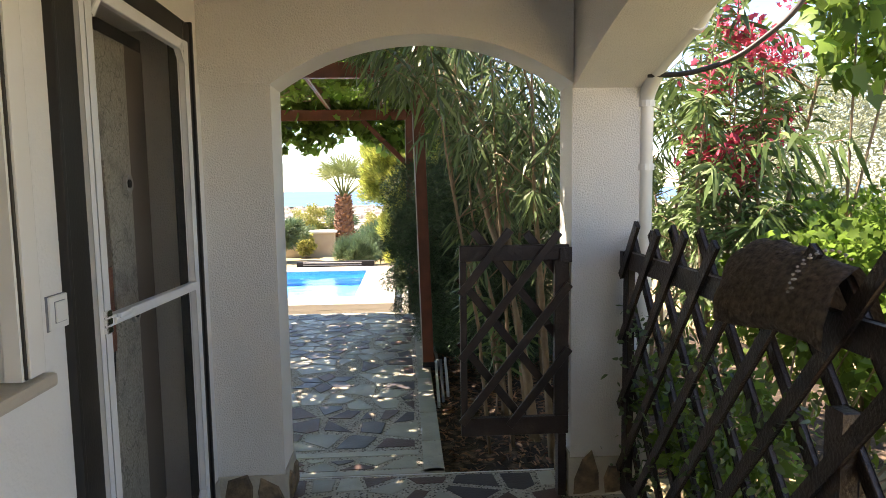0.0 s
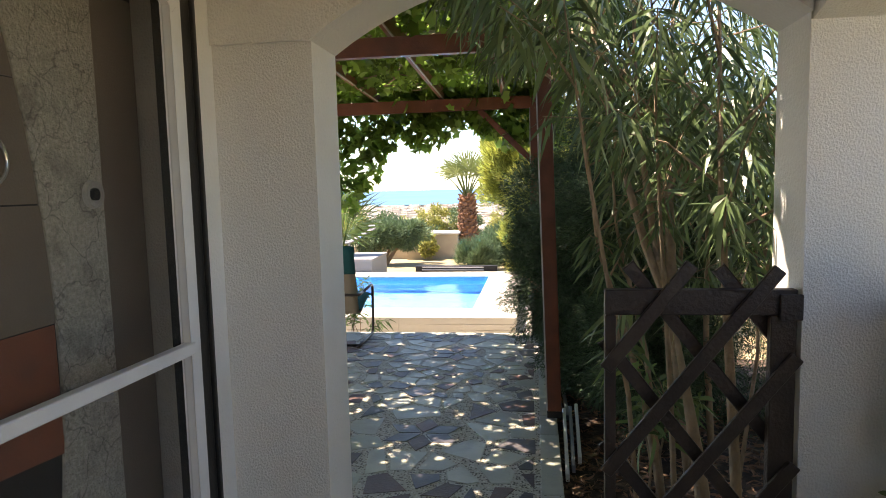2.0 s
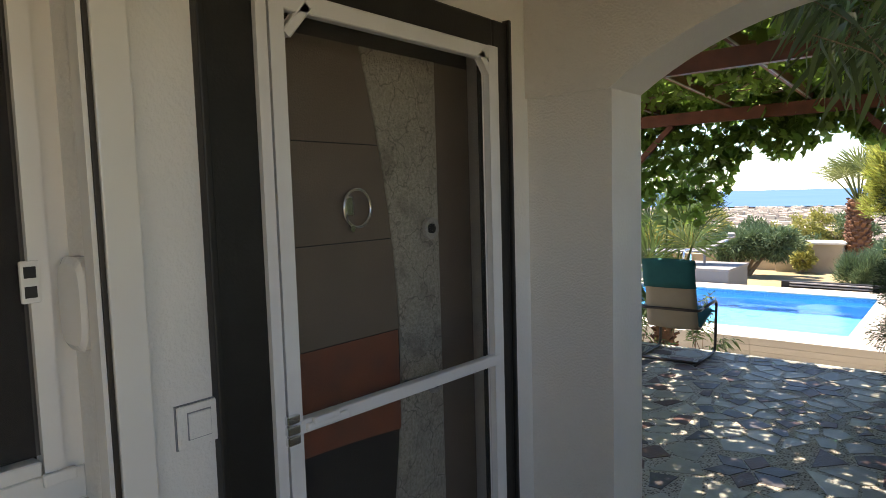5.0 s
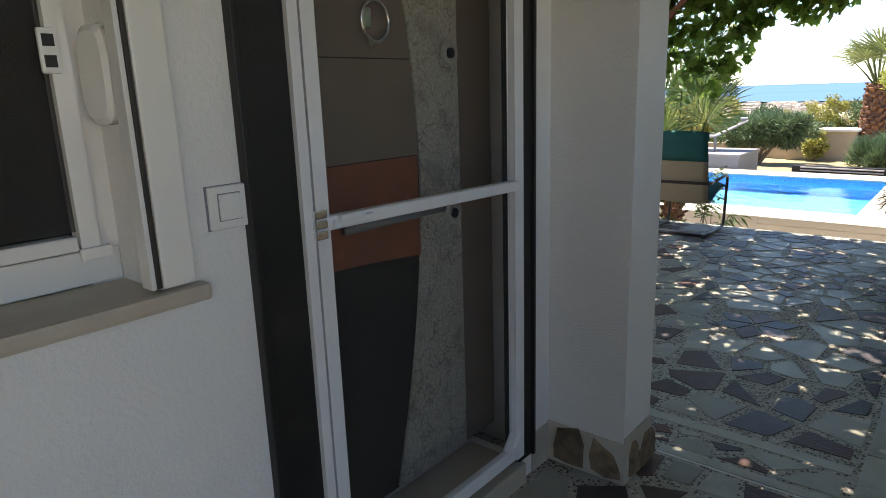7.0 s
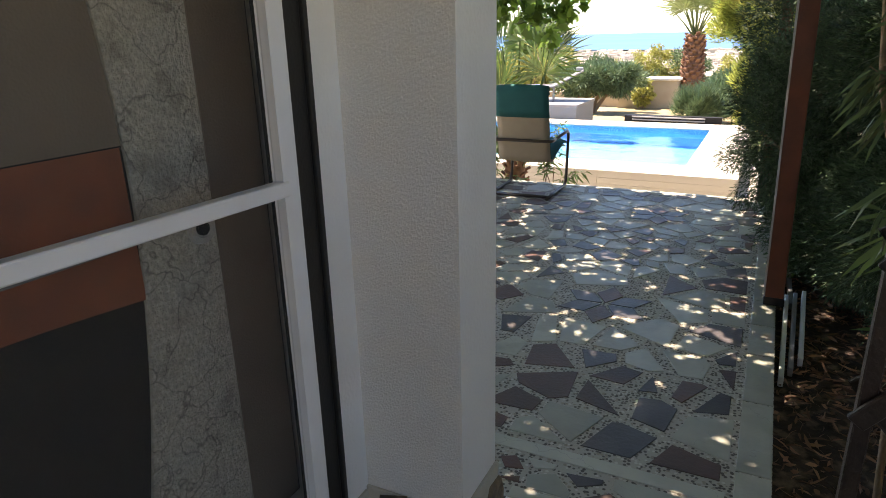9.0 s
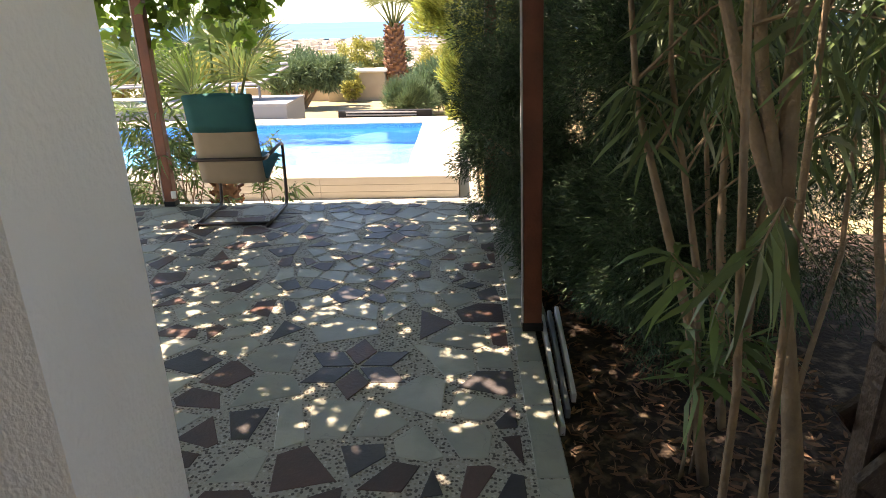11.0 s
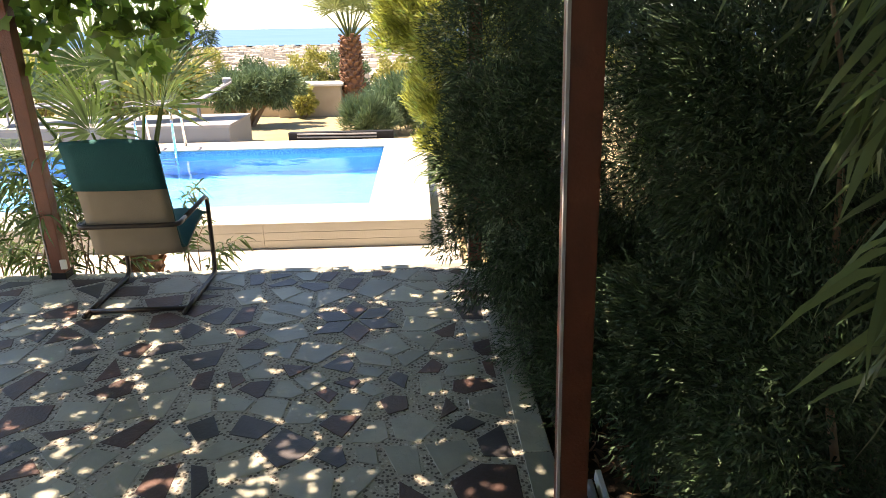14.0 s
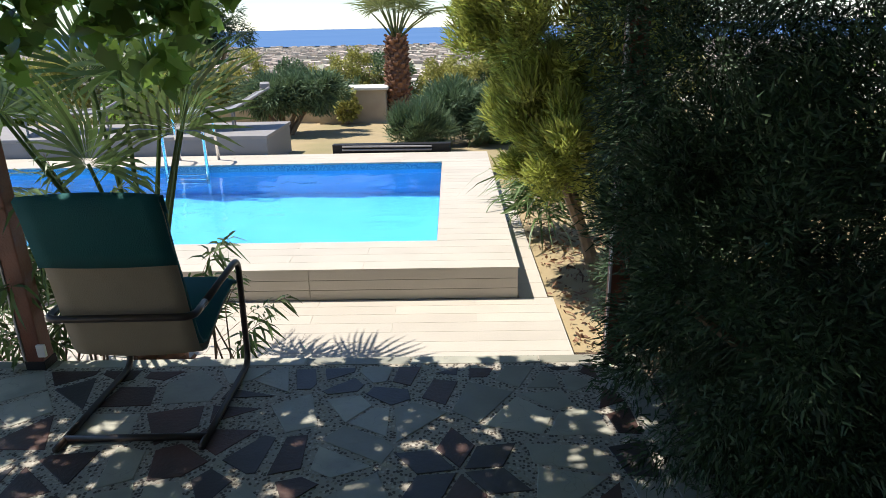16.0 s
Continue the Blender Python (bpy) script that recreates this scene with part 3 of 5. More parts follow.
def disc(bm, x, y, z, r, depth, sides=20):
    ring = lambda rr, xx: [bm.verts.new((xx, y + rr * math.cos(6.2832 * k / sides), z + rr * math.sin(6.2832 * k / sides))) for k in range(sides)]
    a, b, c_, d_ = ring(r, x), ring(r * 0.92, x + depth), ring(r * 0.6, x + depth), ring(r * 0.5, x + depth * 0.4)
    for q, w in ((a, b), (b, c_), (c_, d_)):
        for k in range(sides):
            bm.faces.new((q[k], q[(k + 1) % sides], w[(k + 1) % sides], w[k]))
    bm.faces.new(d_)
    return bm


for z in (1.585, 1.038):
    at_part("lock", disc(bmesh.new(), LXF + 0.01, 2.808, z, 0.040, 0.012), SATIN, leaf, "round steel lock rose")
    at_part("lock_core", tube(bmesh.new(), [(LXF + 0.014, 2.808, z), (LXF + 0.024, 2.808, z)], 0.017, 14), CHARCOAL, leaf, "dark lock cylinder")
bm = tube(bmesh.new(), [(LXF + 0.022, 2.458 + 0.055 * math.cos(a), 1.667 + 0.058 * math.sin(a)) for a in np.linspace(0, 6.2832, 25)], 0.006, 8, False)
knock = at_part("knocker_ring", bm, CHROME, leaf, "chrome door knocker ring", True)
bm = box(bmesh.new(), LXF + 0.007, LXF + 0.02, 2.412, 2.448, 1.645, 1.705, 0.006)
at_part("knocker_plate", bm, CHROME, leaf)
bm = tube(bmesh.new(), [(LXF + 0.012, 2.43, 1.605), (LXF + 0.03, 2.43, 1.605)], 0.010, 10)
at_part("knocker_stud", bm, CHROME, leaf)

bm = tube(bmesh.new(), [(LXF + 0.04, 2.27, 1.072), (LXF + 0.04, 2.72, 1.072)], 0.013, 10)
bar_handle = at_part("pull_handle", bm, GREY_RUBBER, leaf, "long dark grey pull handle", True)
for y in (2.33, 2.66):
    at_part("bracket", tube(bmesh.new(), [(LXF + 0.004, y, 1.072), (LXF + 0.04, y, 1.072)], 0.009, 8), GREY_RUBBER, leaf)

# insect screen: white aluminium frame with a diagonal corner, grey rubber, mid rail and latch
screen = thing("insect_screen_door", "white aluminium insect screen door with dark mesh, closed", "screen door", at=(-0.9, 2.4, 0.13))
sy0, sy1, sz0, sz1, XS = 1.960, 2.872, 0.13, 2.17, -0.930
for a, b in (((XS, sy0 + 0.03, sz0), (XS, sy0 + 0.03, sz1)), ((XS, sy1 - 0.02, sz0), (XS, sy1 - 0.02, sz1))):
    w = 0.026 if a[1] < 2.4 else 0.036
    at_part("stile", bar(bmesh.new(), (a[0] + 0.014, a[1] + (0.022 if a[1] < 2.4 else 0), a[2]), (b[0] + 0.014, b[1] + (0.022 if a[1] < 2.4 else 0), b[2]), 0.03, 0.046 if a[1] > 2.4 else 0.034, up=(0, 1, 0)), WHITE_METAL, screen)
at_part("outer_jamb", bar(bmesh.new(), (XS + 0.012, sy0 + 0.011, sz0 - 0.02), (XS + 0.012, sy0 + 0.011, sz1 + 0.02), 0.034, 0.022, up=(0, 1, 0)), WHITE_METAL, screen)
at_part("rubber_seal", bar(bmesh.new(), (XS + 0.006, sy0 + 0.0285, sz0), (XS + 0.006, sy0 + 0.0285, sz1), 0.02, 0.012, up=(0, 1, 0)), GREY_RUBBER, screen, "grey rubber seal")
at_part("top_rail", bar(bmesh.new(), (XS + 0.013, sy0 + 0.05, sz1 - 0.02), (XS + 0.013, sy1, sz1 - 0.02), 0.03, 0.045), WHITE_METAL, screen)
at_part("bottom_rail", bar(bmesh.new(), (XS + 0.013, sy0, sz0 + 0.025), (XS + 0.013, sy1, sz0 + 0.025), 0.03, 0.05), WHITE_METAL, screen)
at_part("mid_rail", bar(bmesh.new(), (XS + 0.020, sy0 + 0.06, 1.163), (XS + 0.020, sy1 - 0.03, 1.148), 0.03, 0.034), WHITE_METAL, screen)
for y, z, s in ((sy0 + 0.11, sz1 - 0.06, 1), (sy1 - 0.055, sz1 - 0.06, -1), (sy1 - 0.055, sz0 + 0.075, -2), ):
    dz = 0.035 if s != -2 else -0.035
    at_part("corner_brace", bar(bmesh.new(), (XS + 0.015, y - (0.03 if s > 0 else -0.03), z - dz), (XS + 0.015, y + (0.03 if s > 0 else -0.03), z + dz), 0.026, 0.02, up=(0, 1, 0)), WHITE_METAL, screen)
bm = bmesh.new()
bm.faces.new([bm.verts.new((XS + 0.006, y, z)) for y, z in ((sy0 + 0.06, sz0 + 0.03), (sy1 - 0.03, sz0 + 0.03), (sy1 - 0.03, sz1 - 0.03), (sy0 + 0.06, sz1 - 0.03))])
netting = at_part("netting", bm, MESH, screen, "fine dark insect netting")
bm = bmesh.new()
box(bm, XS + 0.03, XS + 0.045, sy0 + 0.075, sy0 + 0.205, 1.150, 1.170, 0.006)
box(bm, XS + 0.036, XS + 0.052, sy0 + 0.09, sy0 + 0.17, 1.164, 1.182, 0.006)
at_part("latch", bm, WHITE_METAL, screen, "white latch handle")
bm = bmesh.new()
for z in (1.14, 1.165, 1.19):
    box(bm, XS + 0.028, XS + 0.042, sy0 + 0.02, sy0 + 0.055, z - 0.010, z + 0.010, 0.003)
at_part("hinge", bm, CHROME, screen, "small steel hinge")

# ---- window ----
win = thing("window_1", "white framed window with a dark insect mesh over the sill", "window", kind="structure", at=(-1.15, 1.0, 1.08))
XW = -1.12
wy0, wy1, wz0, wz1 = 0.5, 1.62, 1.10, 2.25
for nm, a, b in (("window_frame", (XW, wy1 - 0.025, wz0), (XW, wy1 - 0.025, wz1)), ("window_frame", (XW, wy0 + 0.03, wz0), (XW, wy0 + 0.03, wz1))):
    at_part(nm, bar(bmesh.new(), a, b, 0.06, 0.07, up=(0, 1, 0)), PVC, win)
at_part("window_frame", bar(bmesh.new(), (XW + 0.003, wy0, wz0 + 0.035), (XW + 0.003, wy1, wz0 + 0.035), 0.06, 0.07), PVC, win)
at_part("window_frame", bar(bmesh.new(), (XW + 0.003, wy0, wz1 - 0.03), (XW + 0.003, wy1, wz1 - 0.03), 0.06, 0.06), PVC, win)
at_part("sash", bar(bmesh.new(), (XW + 0.025, wy1 - 0.06, wz0 + 0.075), (XW + 0.025, wy1 - 0.06, wz1 - 0.05), 0.04, 0.03, up=(0, 1, 0)), PVC, win)
at_part("sash", bar(bmesh.new(), (XW + 0.02, wy0 + 0.06, wz0 + 0.09), (XW + 0.02, wy1 - 0.08, wz0 + 0.088), 0.04, 0.03), PVC, win)
bm = box(bmesh.new(), XW - 0.03, XW - 0.012, wy0 + 0.04, wy1 - 0.06, wz0 + 0.07, wz1 - 0.05)
at_part("pane", bm, GLASS, win, "dark window pane")
bm = bmesh.new()
bm.faces.new([bm.verts.new((XW + 0.02, y, z)) for y, z in ((wy0 + 0.06, wz0 + 0.11), (wy1 - 0.072, wz0 + 0.11), (wy1 - 0.072, wz1 - 0.06), (wy0 + 0.06, wz1 - 0.06))])
at_part("netting", bm, mesh_mat("dark_window_mesh", 0.75, (0.03, 0.027, 0.025)), win, "dark insect netting")
bm = bmesh.new()
box(bm, XW + 0.04, XW + 0.052, wy1 - 0.095, wy1 - 0.06, 1.515, 1.597, 0.005)
at_part("catch", bm, PVC, win, "white plastic sash catch")
# solid black pads stand for the shade inside the catch's two holes
for z in (1.537, 1.575):
    at_part("catch_hole", box(bmesh.new(), XW + 0.0515, XW + 0.053, wy1 - 0.089, wy1 - 0.068, z - 0.011, z + 0.011, 0.0005), BLACK, win, "black pad for the shade in a catch hole")
bm = box(bmesh.new(), XW + 0.047, XW + 0.062, wy1 - 0.085, wy1 - 0.025, wz0 + 0.055, wz0 + 0.08, 0.004)
at_part("corner_hinge", bm, PVC, win)
bm = box(bmesh.new(), WX - 0.20, WX + 0.035, wy0 - 0.06, wy1 + 0.09, 1.062, 1.098, 0.010)
at_part("window_sill", bm, MARBLE_SILL, win, "stained beige marble sill")
bm = bmesh.new()
rings = []
for y, k in ((wy1 - 0.001, 1.0), (wy1 - 0.022, 1.0), (wy1 - 0.030, 0.86)):
    rings.append([bm.verts.new((-1.025 + 0.06 * k * math.copysign(abs(math.cos(a)) ** 0.5, math.cos(a)), y, 1.51 + 0.092 * k * math.copysign(abs(math.sin(a)) ** 0.6, math.sin(a)))) for a in np.linspace(0.05, 6.3332, 28, endpoint=False)])
for p, q in zip(rings, rings[1:]):
    for k in range(28):
        bm.faces.new((p[k], p[(k + 1) % 28], q[(k + 1) % 28], q[k]))
bm.faces.new(rings[-1])
bmesh.ops.recalc_face_normals(bm, faces=bm.faces[:])
at_part("strap_box", bm, PVC, win, "rounded white shutter strap box")
# shutter guide on the outer corner of the opening
guide = thing("shutter_guide", "glossy white plastic roller shutter guide", "shutter", at=(WX, 1.65, 1.1))
at_part("guide_cover", box(bmesh.new(), WX + 0.001, WX + 0.020, 1.618, 1.685, 1.105, 2.45, 0.003), PVC, guide)
at_part("guide_gap", box(bmesh.new(), WX - 0.02, WX + 0.014, 1.608, 1.617, 1.105, 2.45, 0.001), CABLE, guide, "dark guide slot")
at_part("guide_rail", box(bmesh.new(), WX - 0.03, WX + 0.010, 1.598, 1.6075, 1.103, 2.45, 0.001), PVC, guide)

sw = thing("light_switch", "square white wall light switch", "switch", at=(WX, 1.78, 1.2))
# grey sheets imitate the shaded gaps round the plate and the rocker
at_part("back_plate", box(bmesh.new(), WX + 0.0, WX + 0.005, 1.7335, 1.8295, 1.1935, 1.2865, 0.001), GREY_RUBBER, sw, "grey sheet for the shaded gap round the plate")
at_part("rocker_gap", box(bmesh.new(), WX + 0.012, WX + 0.0135, 1.755, 1.808, 1.212, 1.270, 0.0005), GREY_RUBBER, sw)
at_part("plate", box(bmesh.new(), WX + 0.005, WX + 0.012, 1.735, 1.828, 1.195, 1.285, 0.004), SMOOTH, sw)
at_part("rocker", box(bmesh.new(), WX + 0.012, WX + 0.018, 1.757, 1.806, 1.214, 1.268, 0.003), SMOOTH, sw)

# ---- cladding stones round the feet of the pillars ----
def stone(outline_uv, face):
    bm = bmesh.new()
    pts = [face(u, v) for u, v in outline_uv]
    cn = sum((p[0] for p in pts), Vector()) / len(pts)
    nrm = pts[0][1]
    lo = [bm.verts.new(p) for p, _ in pts]
    hi = [bm.verts.new(cn + (p - cn) * 0.9 + nrm * 0.012) for p, _ in pts]
    bm.faces.new(hi)
    for i in range(len(pts)):
        bm.faces.new((lo[i], lo[(i + 1) % len(pts)], hi[(i + 1) % len(pts)], hi[i]))
    bmesh.ops.recalc_face_normals(bm, faces=bm.faces[:])
    return bm


sr = random.Random(11)


def clad(owner, face, length, h, step):
    u = 0.012
    while u < length - 0.04:
        w = min(step * sr.uniform(0.8, 1.35), length - 0.01 - u)
        t0, t1 = h * sr.uniform(0.6, 1.0), h * sr.uniform(0.6, 1.0)
        j = lambda k: sr.uniform(-k, k)
        out = [(u + 0.012 + j(0.006), 0.02 + j(0.012)), (u + w * 0.5, 0.012), (u + w - 0.018 + j(0.008), 0.022 + j(0.012)), (u + w - 0.014 + j(0.008), t1 * (0.62 + j(0.15))), (u + w * (0.7 + j(0.12)), t1), (u + w * (0.25 + j(0.1)), t0), (u + 0.012 + j(0.006), t0 * (0.6 + j(0.15)))]
        part("stone", stone(out, face), STONE_BASE, owner)
        u += w


skirt = thing("baseboard", "rust-brown stone skirting set in mortar at the pillars", "skirting", kind="structure")
bm = bmesh.new()
box(bm, -0.93, AX0 + 0.012, AY0 - 0.012, AY0, 0, 0.17, 0.006)
box(bm, AX0, AX0 + 0.012, AY0 + 0.001, AY1, 0, 0.19, 0.004)
box(bm, WX, WX + 0.010, 2.97, AY0 - 0.013, 0, 0.16, 0.004)
box(bm, AX1 - 0.012, 1.14, AY0 - 0.012, AY0, 0, 0.20, 0.006)
box(bm, AX1 - 0.012, AX1, AY0 + 0.001, AY1, 0, 0.22, 0.004)
part("mortar", bm, MORTAR, skirt)
clad(skirt, lambda u, v: (Vector((-0.92 + u, AY0 - 0.012, v)), Vector((0, -1, 0))), 0.335, 0.185, 0.15)
clad(skirt, lambda u, v: (Vector((AX0 + 0.012, AY0 + u, v)), Vector((1, 0, 0))), 0.28, 0.20, 0.13)
clad(skirt, lambda u, v: (Vector((AX1 - 0.01 + u, AY0 - 0.012, v)), Vector((0, -1, 0))), 0.34, 0.24, 0.12)
clad(skirt, lambda u, v: (Vector((AX1 - 0.012, AY0 + u, v)), Vector((-1, 0, 0))), 0.28, 0.24, 0.13)

# ---- pergola ----
pergola = thing("pergola", "red-brown timber pergola over the patio, grown with vine", "pergola")
PH = 2.36


def post(x, y, w=0.085):
    p = part("post", box(bmesh.new(), x - w / 2, x + w / 2, y - w / 2, y + w / 2, 0.0, PH + 0.1, 0.006), RED_WOOD, pergola, "red-brown varnished post")
    part("pale_edge", box(bmesh.new(), x - w / 2 - 0.010, x - w / 2 - 0.001, y - w / 2 - 0.004, y - w / 2 + 0.012, 0.05, PH), PALE_EDGE, p, "pale worn corner strip")
    part("foot", box(bmesh.new(), x - w / 2 - 0.006, x + w / 2 + 0.006, y - w / 2 - 0.006, y + w / 2 + 0.006, 0.0, 0.045, 0.003), CHARCOAL, p, "dark metal post shoe")
    return p


for x, y in ((0.065, 7.94), (-2.74, 7.94), (-2.74, 5.52)):
    post(x, y)
near_post = post(0.135, 5.52, 0.092)
lean = Matrix.Translation((0.157, 5.52, 0)) @ Matrix.Shear("XY", 4, (-0.024, 0.0)) @ Matrix.Translation((-0.115, -5.52, 0))
for o in (near_post, *near_post.children):  # this post leans a little
    o.data.transform(lean)
for y, z in ((7.94, PH), (5.52, PH + 0.1)):
    part("beam", bar(bmesh.new(), (-4.2, y, z + 0.06), (0.16, y, z + 0.06), 0.07, 0.125), RED_WOOD, pergola, "dark red-brown cross beam")
for x in (0.11,):
    part("beam", bar(bmesh.new(), (x, 4.3, PH + 0.17), (x, 8.4, PH + 0.17), 0.06, 0.12), RED_WOOD, pergola)
for x in (-3.85, -3.1, -2.35, -1.6, -0.9, -0.25):
    r = part("rafter", bar(bmesh.new(), (x, 3.36, PH + 0.40), (x, 8.35, PH + 0.185), 0.05, 0.12), RAFTER, pergola, "orange-brown rafter")
    part("pale_strip", bar(bmesh.new(), (x + 0.018, 3.36, PH + 0.336), (x + 0.018, 8.35, PH + 0.121), 0.016, 0.012), PALE_EDGE, r, "pale weathered underside strip")
for k in range(9):
    y = 4.0 + 0.5 * k
    part("batten", bar(bmesh.new(), (-4.1, y, PH + 0.475 - 0.043 * (y - 3.36)), (0.3, y, PH + 0.475 - 0.043 * (y - 3.36)), 0.03, 0.02), PALE_EDGE, pergola, "thin pale batten")
for a, b in (((0.04, 7.94, 1.82), (-0.50, 7.94, 2.36)), ((-2.70, 7.94, 1.82), (-2.16, 7.94, 2.36))):
    part("brace", bar(bmesh.new(), a, b, 0.05, 0.06), RED_WOOD, pergola, "diagonal brace")

# ---- gate and fence of crossed laths ----
def lattice(name, label, origin, along, width, height, lath_gap, lath_w, base, over=0.10, phase=(0.0, 0.0), stile=0.07):
    """A framed lattice panel: rails, stiles and two layers of slanting laths whose ends rise over the top rail."""
    t = thing(name, label, "fence" if "fence" in name else "gate", at=origin)
    o, a, up = Vector((0, 0, 0)), Vector(along), Vector((0, 0, 1))
    nrm = a.cross(up)
    P = lambda u, v, w=0.0: o + a * u + up * v + nrm * w
    part("top_rail", bar(bmesh.new(), P(0, base + height - 0.035), P(width, base + height - 0.035), 0.035, 0.075, up=up), DARK_WOOD, t)
    part("bottom_rail", bar(bmesh.new(), P(0, base + 0.045), P(width, base + 0.045), 0.035, 0.09, up=up), DARK_WOOD, t)
    for u, w in ((stile / 2, stile), (width - 0.035, 0.07)):
        part("stile", bar(bmesh.new(), P(u, base + 0.091), P(u, base + height - 0.074), 0.035, w, up=a), DARK_WOOD, t)
    lr = random.Random(3)
    span = height + over - 0.06
    for layer, w in ((1, 0.027), (-1, -0.027)):
        u = -span + phase[0 if layer > 0 else 1]
        while u < width + span:
            u0, v0, u1, v1 = (u, 0.05, u + layer * span * 0.78, 0.05 + span)
            d = (u1 - u0, v1 - v0)
            t0, t1 = 0.0, 1.0
            for lo_, hi_, s, e in ((0.0, width, u0, d[0]),):
                ta, tb = sorted(((lo_ - s) / e, (hi_ - s) / e))
                t0, t1 = max(t0, ta), min(t1, tb)
            u += lath_gap
            if t1 - t0 < 0.14:
                continue
            t1 = min(t1, 1.0 - (0 if t1 < 1 else lr.uniform(0, 0.05)))
            part("lath", bar(bmesh.new(), P(u0 + d[0] * t0, base + v0 + d[1] * t0, w), P(u0 + d[0] * t1, base + v0 + d[1] * t1, w), 0.016, lath_w, up=nrm.cross(Vector((a * d[0] + up * d[1]))).normalized()), DARK_WOOD, t)
    return t


gate = lattice("lattice_gate", "dark brown wooden lattice gate panel beside the pillar", (0.256, 3.125, 0.0), (1, 0, 0), 0.535, 0.945, 0.25, 0.040, 0.32, phase=(-0.03, 0.06), stile=0.032)
part("bracket", box(bmesh.new(), 0.485, 0.547, -0.03, -0.02, 1.18, 1.255, 0.004), DARK_WOOD, gate, "rusty hinge bracket")
part("leg", bar(bmesh.new(), (0.50, 0.0, 0.0), (0.50, 0.0, 0.319), 0.04, 0.05, up=(0, 1, 0)), DARK_WOOD, gate)
fence = lattice("lattice_fence", "weathered dark lattice fence overgrown with creeper", (1.06, 3.06, 0.0), (0, -1, 0), 1.9, 1.19, 0.25, 0.036, 0.04, 0.17)
part("bracket", box(bmesh.new(), -0.03, -0.02, -0.03, 0.02, 1.16, 1.235, 0.004), DARK_WOOD, fence, "rusty hinge bracket")
part("support", bar(bmesh.new(), (0.0, -1.55, -0.02), (0.0, -1.55, 1.0), 0.05, 0.06, up=(0, 1, 0)), DARK_WOOD, fence, "thick split wooden stake")

# ---- garden chair ----
chair = thing("garden_chair", "cantilever garden chair, beige canvas back and teal cushion", "chair", at=(-1.99, 7.55, 0.0))
hw = 0.285


def chair_side(s):
    return rounded([(s * hw, -0.30, 0.014), (s * hw, 0.0, 0.014), (s * hw, 0.36, 0.014), (s * hw, 0.40, 0.545), (s * hw, -0.10, 0.520)], 0.07, 5)


for s in (-1, 1):
    part("frame_side", tube(bmesh.new(), chair_side(s), 0.0150, 10), TUBE, chair, "dark bent steel tube", True)
part("floor_bar", tube(bmesh.new(), [(-hw, -0.23, 0.016), (hw, -0.23, 0.016)], 0.015, 10), TUBE, chair, "", True)
part("back_bar", tube(bmesh.new(), rounded([(-hw, -0.05, 0.523), (-hw, -0.178, 0.517), (hw, -0.178, 0.517), (hw, -0.05, 0.523)], 0.05, 4), 0.0150, 10), TUBE, chair, "", True)


def sling(bm, prof, half0, half1, thick, sag=0.015, nx=9):
    """A padded sheet along a profile of (y, z)."""
    n = len(prof)
    nor = []
    for i in range(n):
        a, b = prof[max(i - 1, 0)], prof[min(i + 1, n - 1)]
        d = Vector((0, b[0] - a[0], b[1] - a[1])).normalized()
        nor.append(Vector((0, d.z, -d.y)))
    top, bot = [], []
    for i, (y, z) in enumerate(prof):
        u = i / (n - 1)
        h = half0 + (half1 - half0) * u
        rt, rb = [], []
        for k in range(nx):
            q = -1 + 2 * k / (nx - 1)
            edge = (1 - abs(q) ** 4)
            p = Vector((q * h, y, z)) - nor[i] * sag * (1 - q * q)
            wob = 0.004 * noise.noise((q * 3, u * 6, 1))
            rt.append(bm.verts.new(p + nor[i] * (thick * (0.25 + 0.75 * edge) + wob)))
            rb.append(bm.verts.new(p))
        top.append(rt)
        bot.append(rb)
    for i in range(n - 1):
        for k in range(nx - 1):
            bm.faces.new((top[i][k], top[i][k + 1], top[i + 1][k + 1], top[i + 1][k]))
            bm.faces.new((bot[i][k + 1], bot[i][k], bot[i + 1][k], bot[i + 1][k + 1]))
        bm.faces.new((top[i][0], top[i + 1][0], bot[i + 1][0], bot[i][0]))
        bm.faces.new((top[i + 1][-1], top[i][-1], bot[i][-1], bot[i + 1][-1]))
    for i in (0, -1):
        for k in range(nx - 1):
            bm.faces.new((top[i][k], top[i][k + 1], bot[i][k + 1], bot[i][k]))
    bmesh.ops.recalc_face_normals(bm, faces=bm.faces[:])
    return bm


seat_prof = [(0.40, 0.40), (0.34, 0.425), (0.2, 0.40), (0.05, 0.345), (-0.02, 0.315), (-0.06, 0.325), (-0.085, 0.37), (-0.105, 0.47), (-0.13, 0.62), (-0.155, 0.76), (-0.185, 0.955), (-0.195, 0.985)]
part("sling", sling(bmesh.new(), [(y - 0.012, z - 0.01) for y, z in seat_prof], hw - 0.02, 0.245, 0.012), BEIGE, chair, "beige canvas sling", True)
part("cushion", sling(bmesh.new(), [(y + 0.012, z + 0.012) for y, z in seat_prof[:-1]], hw - 0.015, 0.235, 0.05), TEAL, chair, "quilted teal seat cushion", True)
hood = [(-0.14, 0.73), (-0.158, 0.80), (-0.185, 0.93), (-0.205, 1.0), (-0.185, 1.012), (-0.15, 1.0), (-0.13, 0.93)]
part("hood", sling(bmesh.new(), [(y - 0.04, z) for y, z in hood], 0.258, 0.252, 0.022, 0.012), TEAL, chair, "teal fabric hood over the backrest", True)
part("badge", box(bmesh.new(), 0.16, 0.205, -0.193, -0.186, 0.80, 0.815, 0.002), ROPE, chair, "small pale sewn badge")
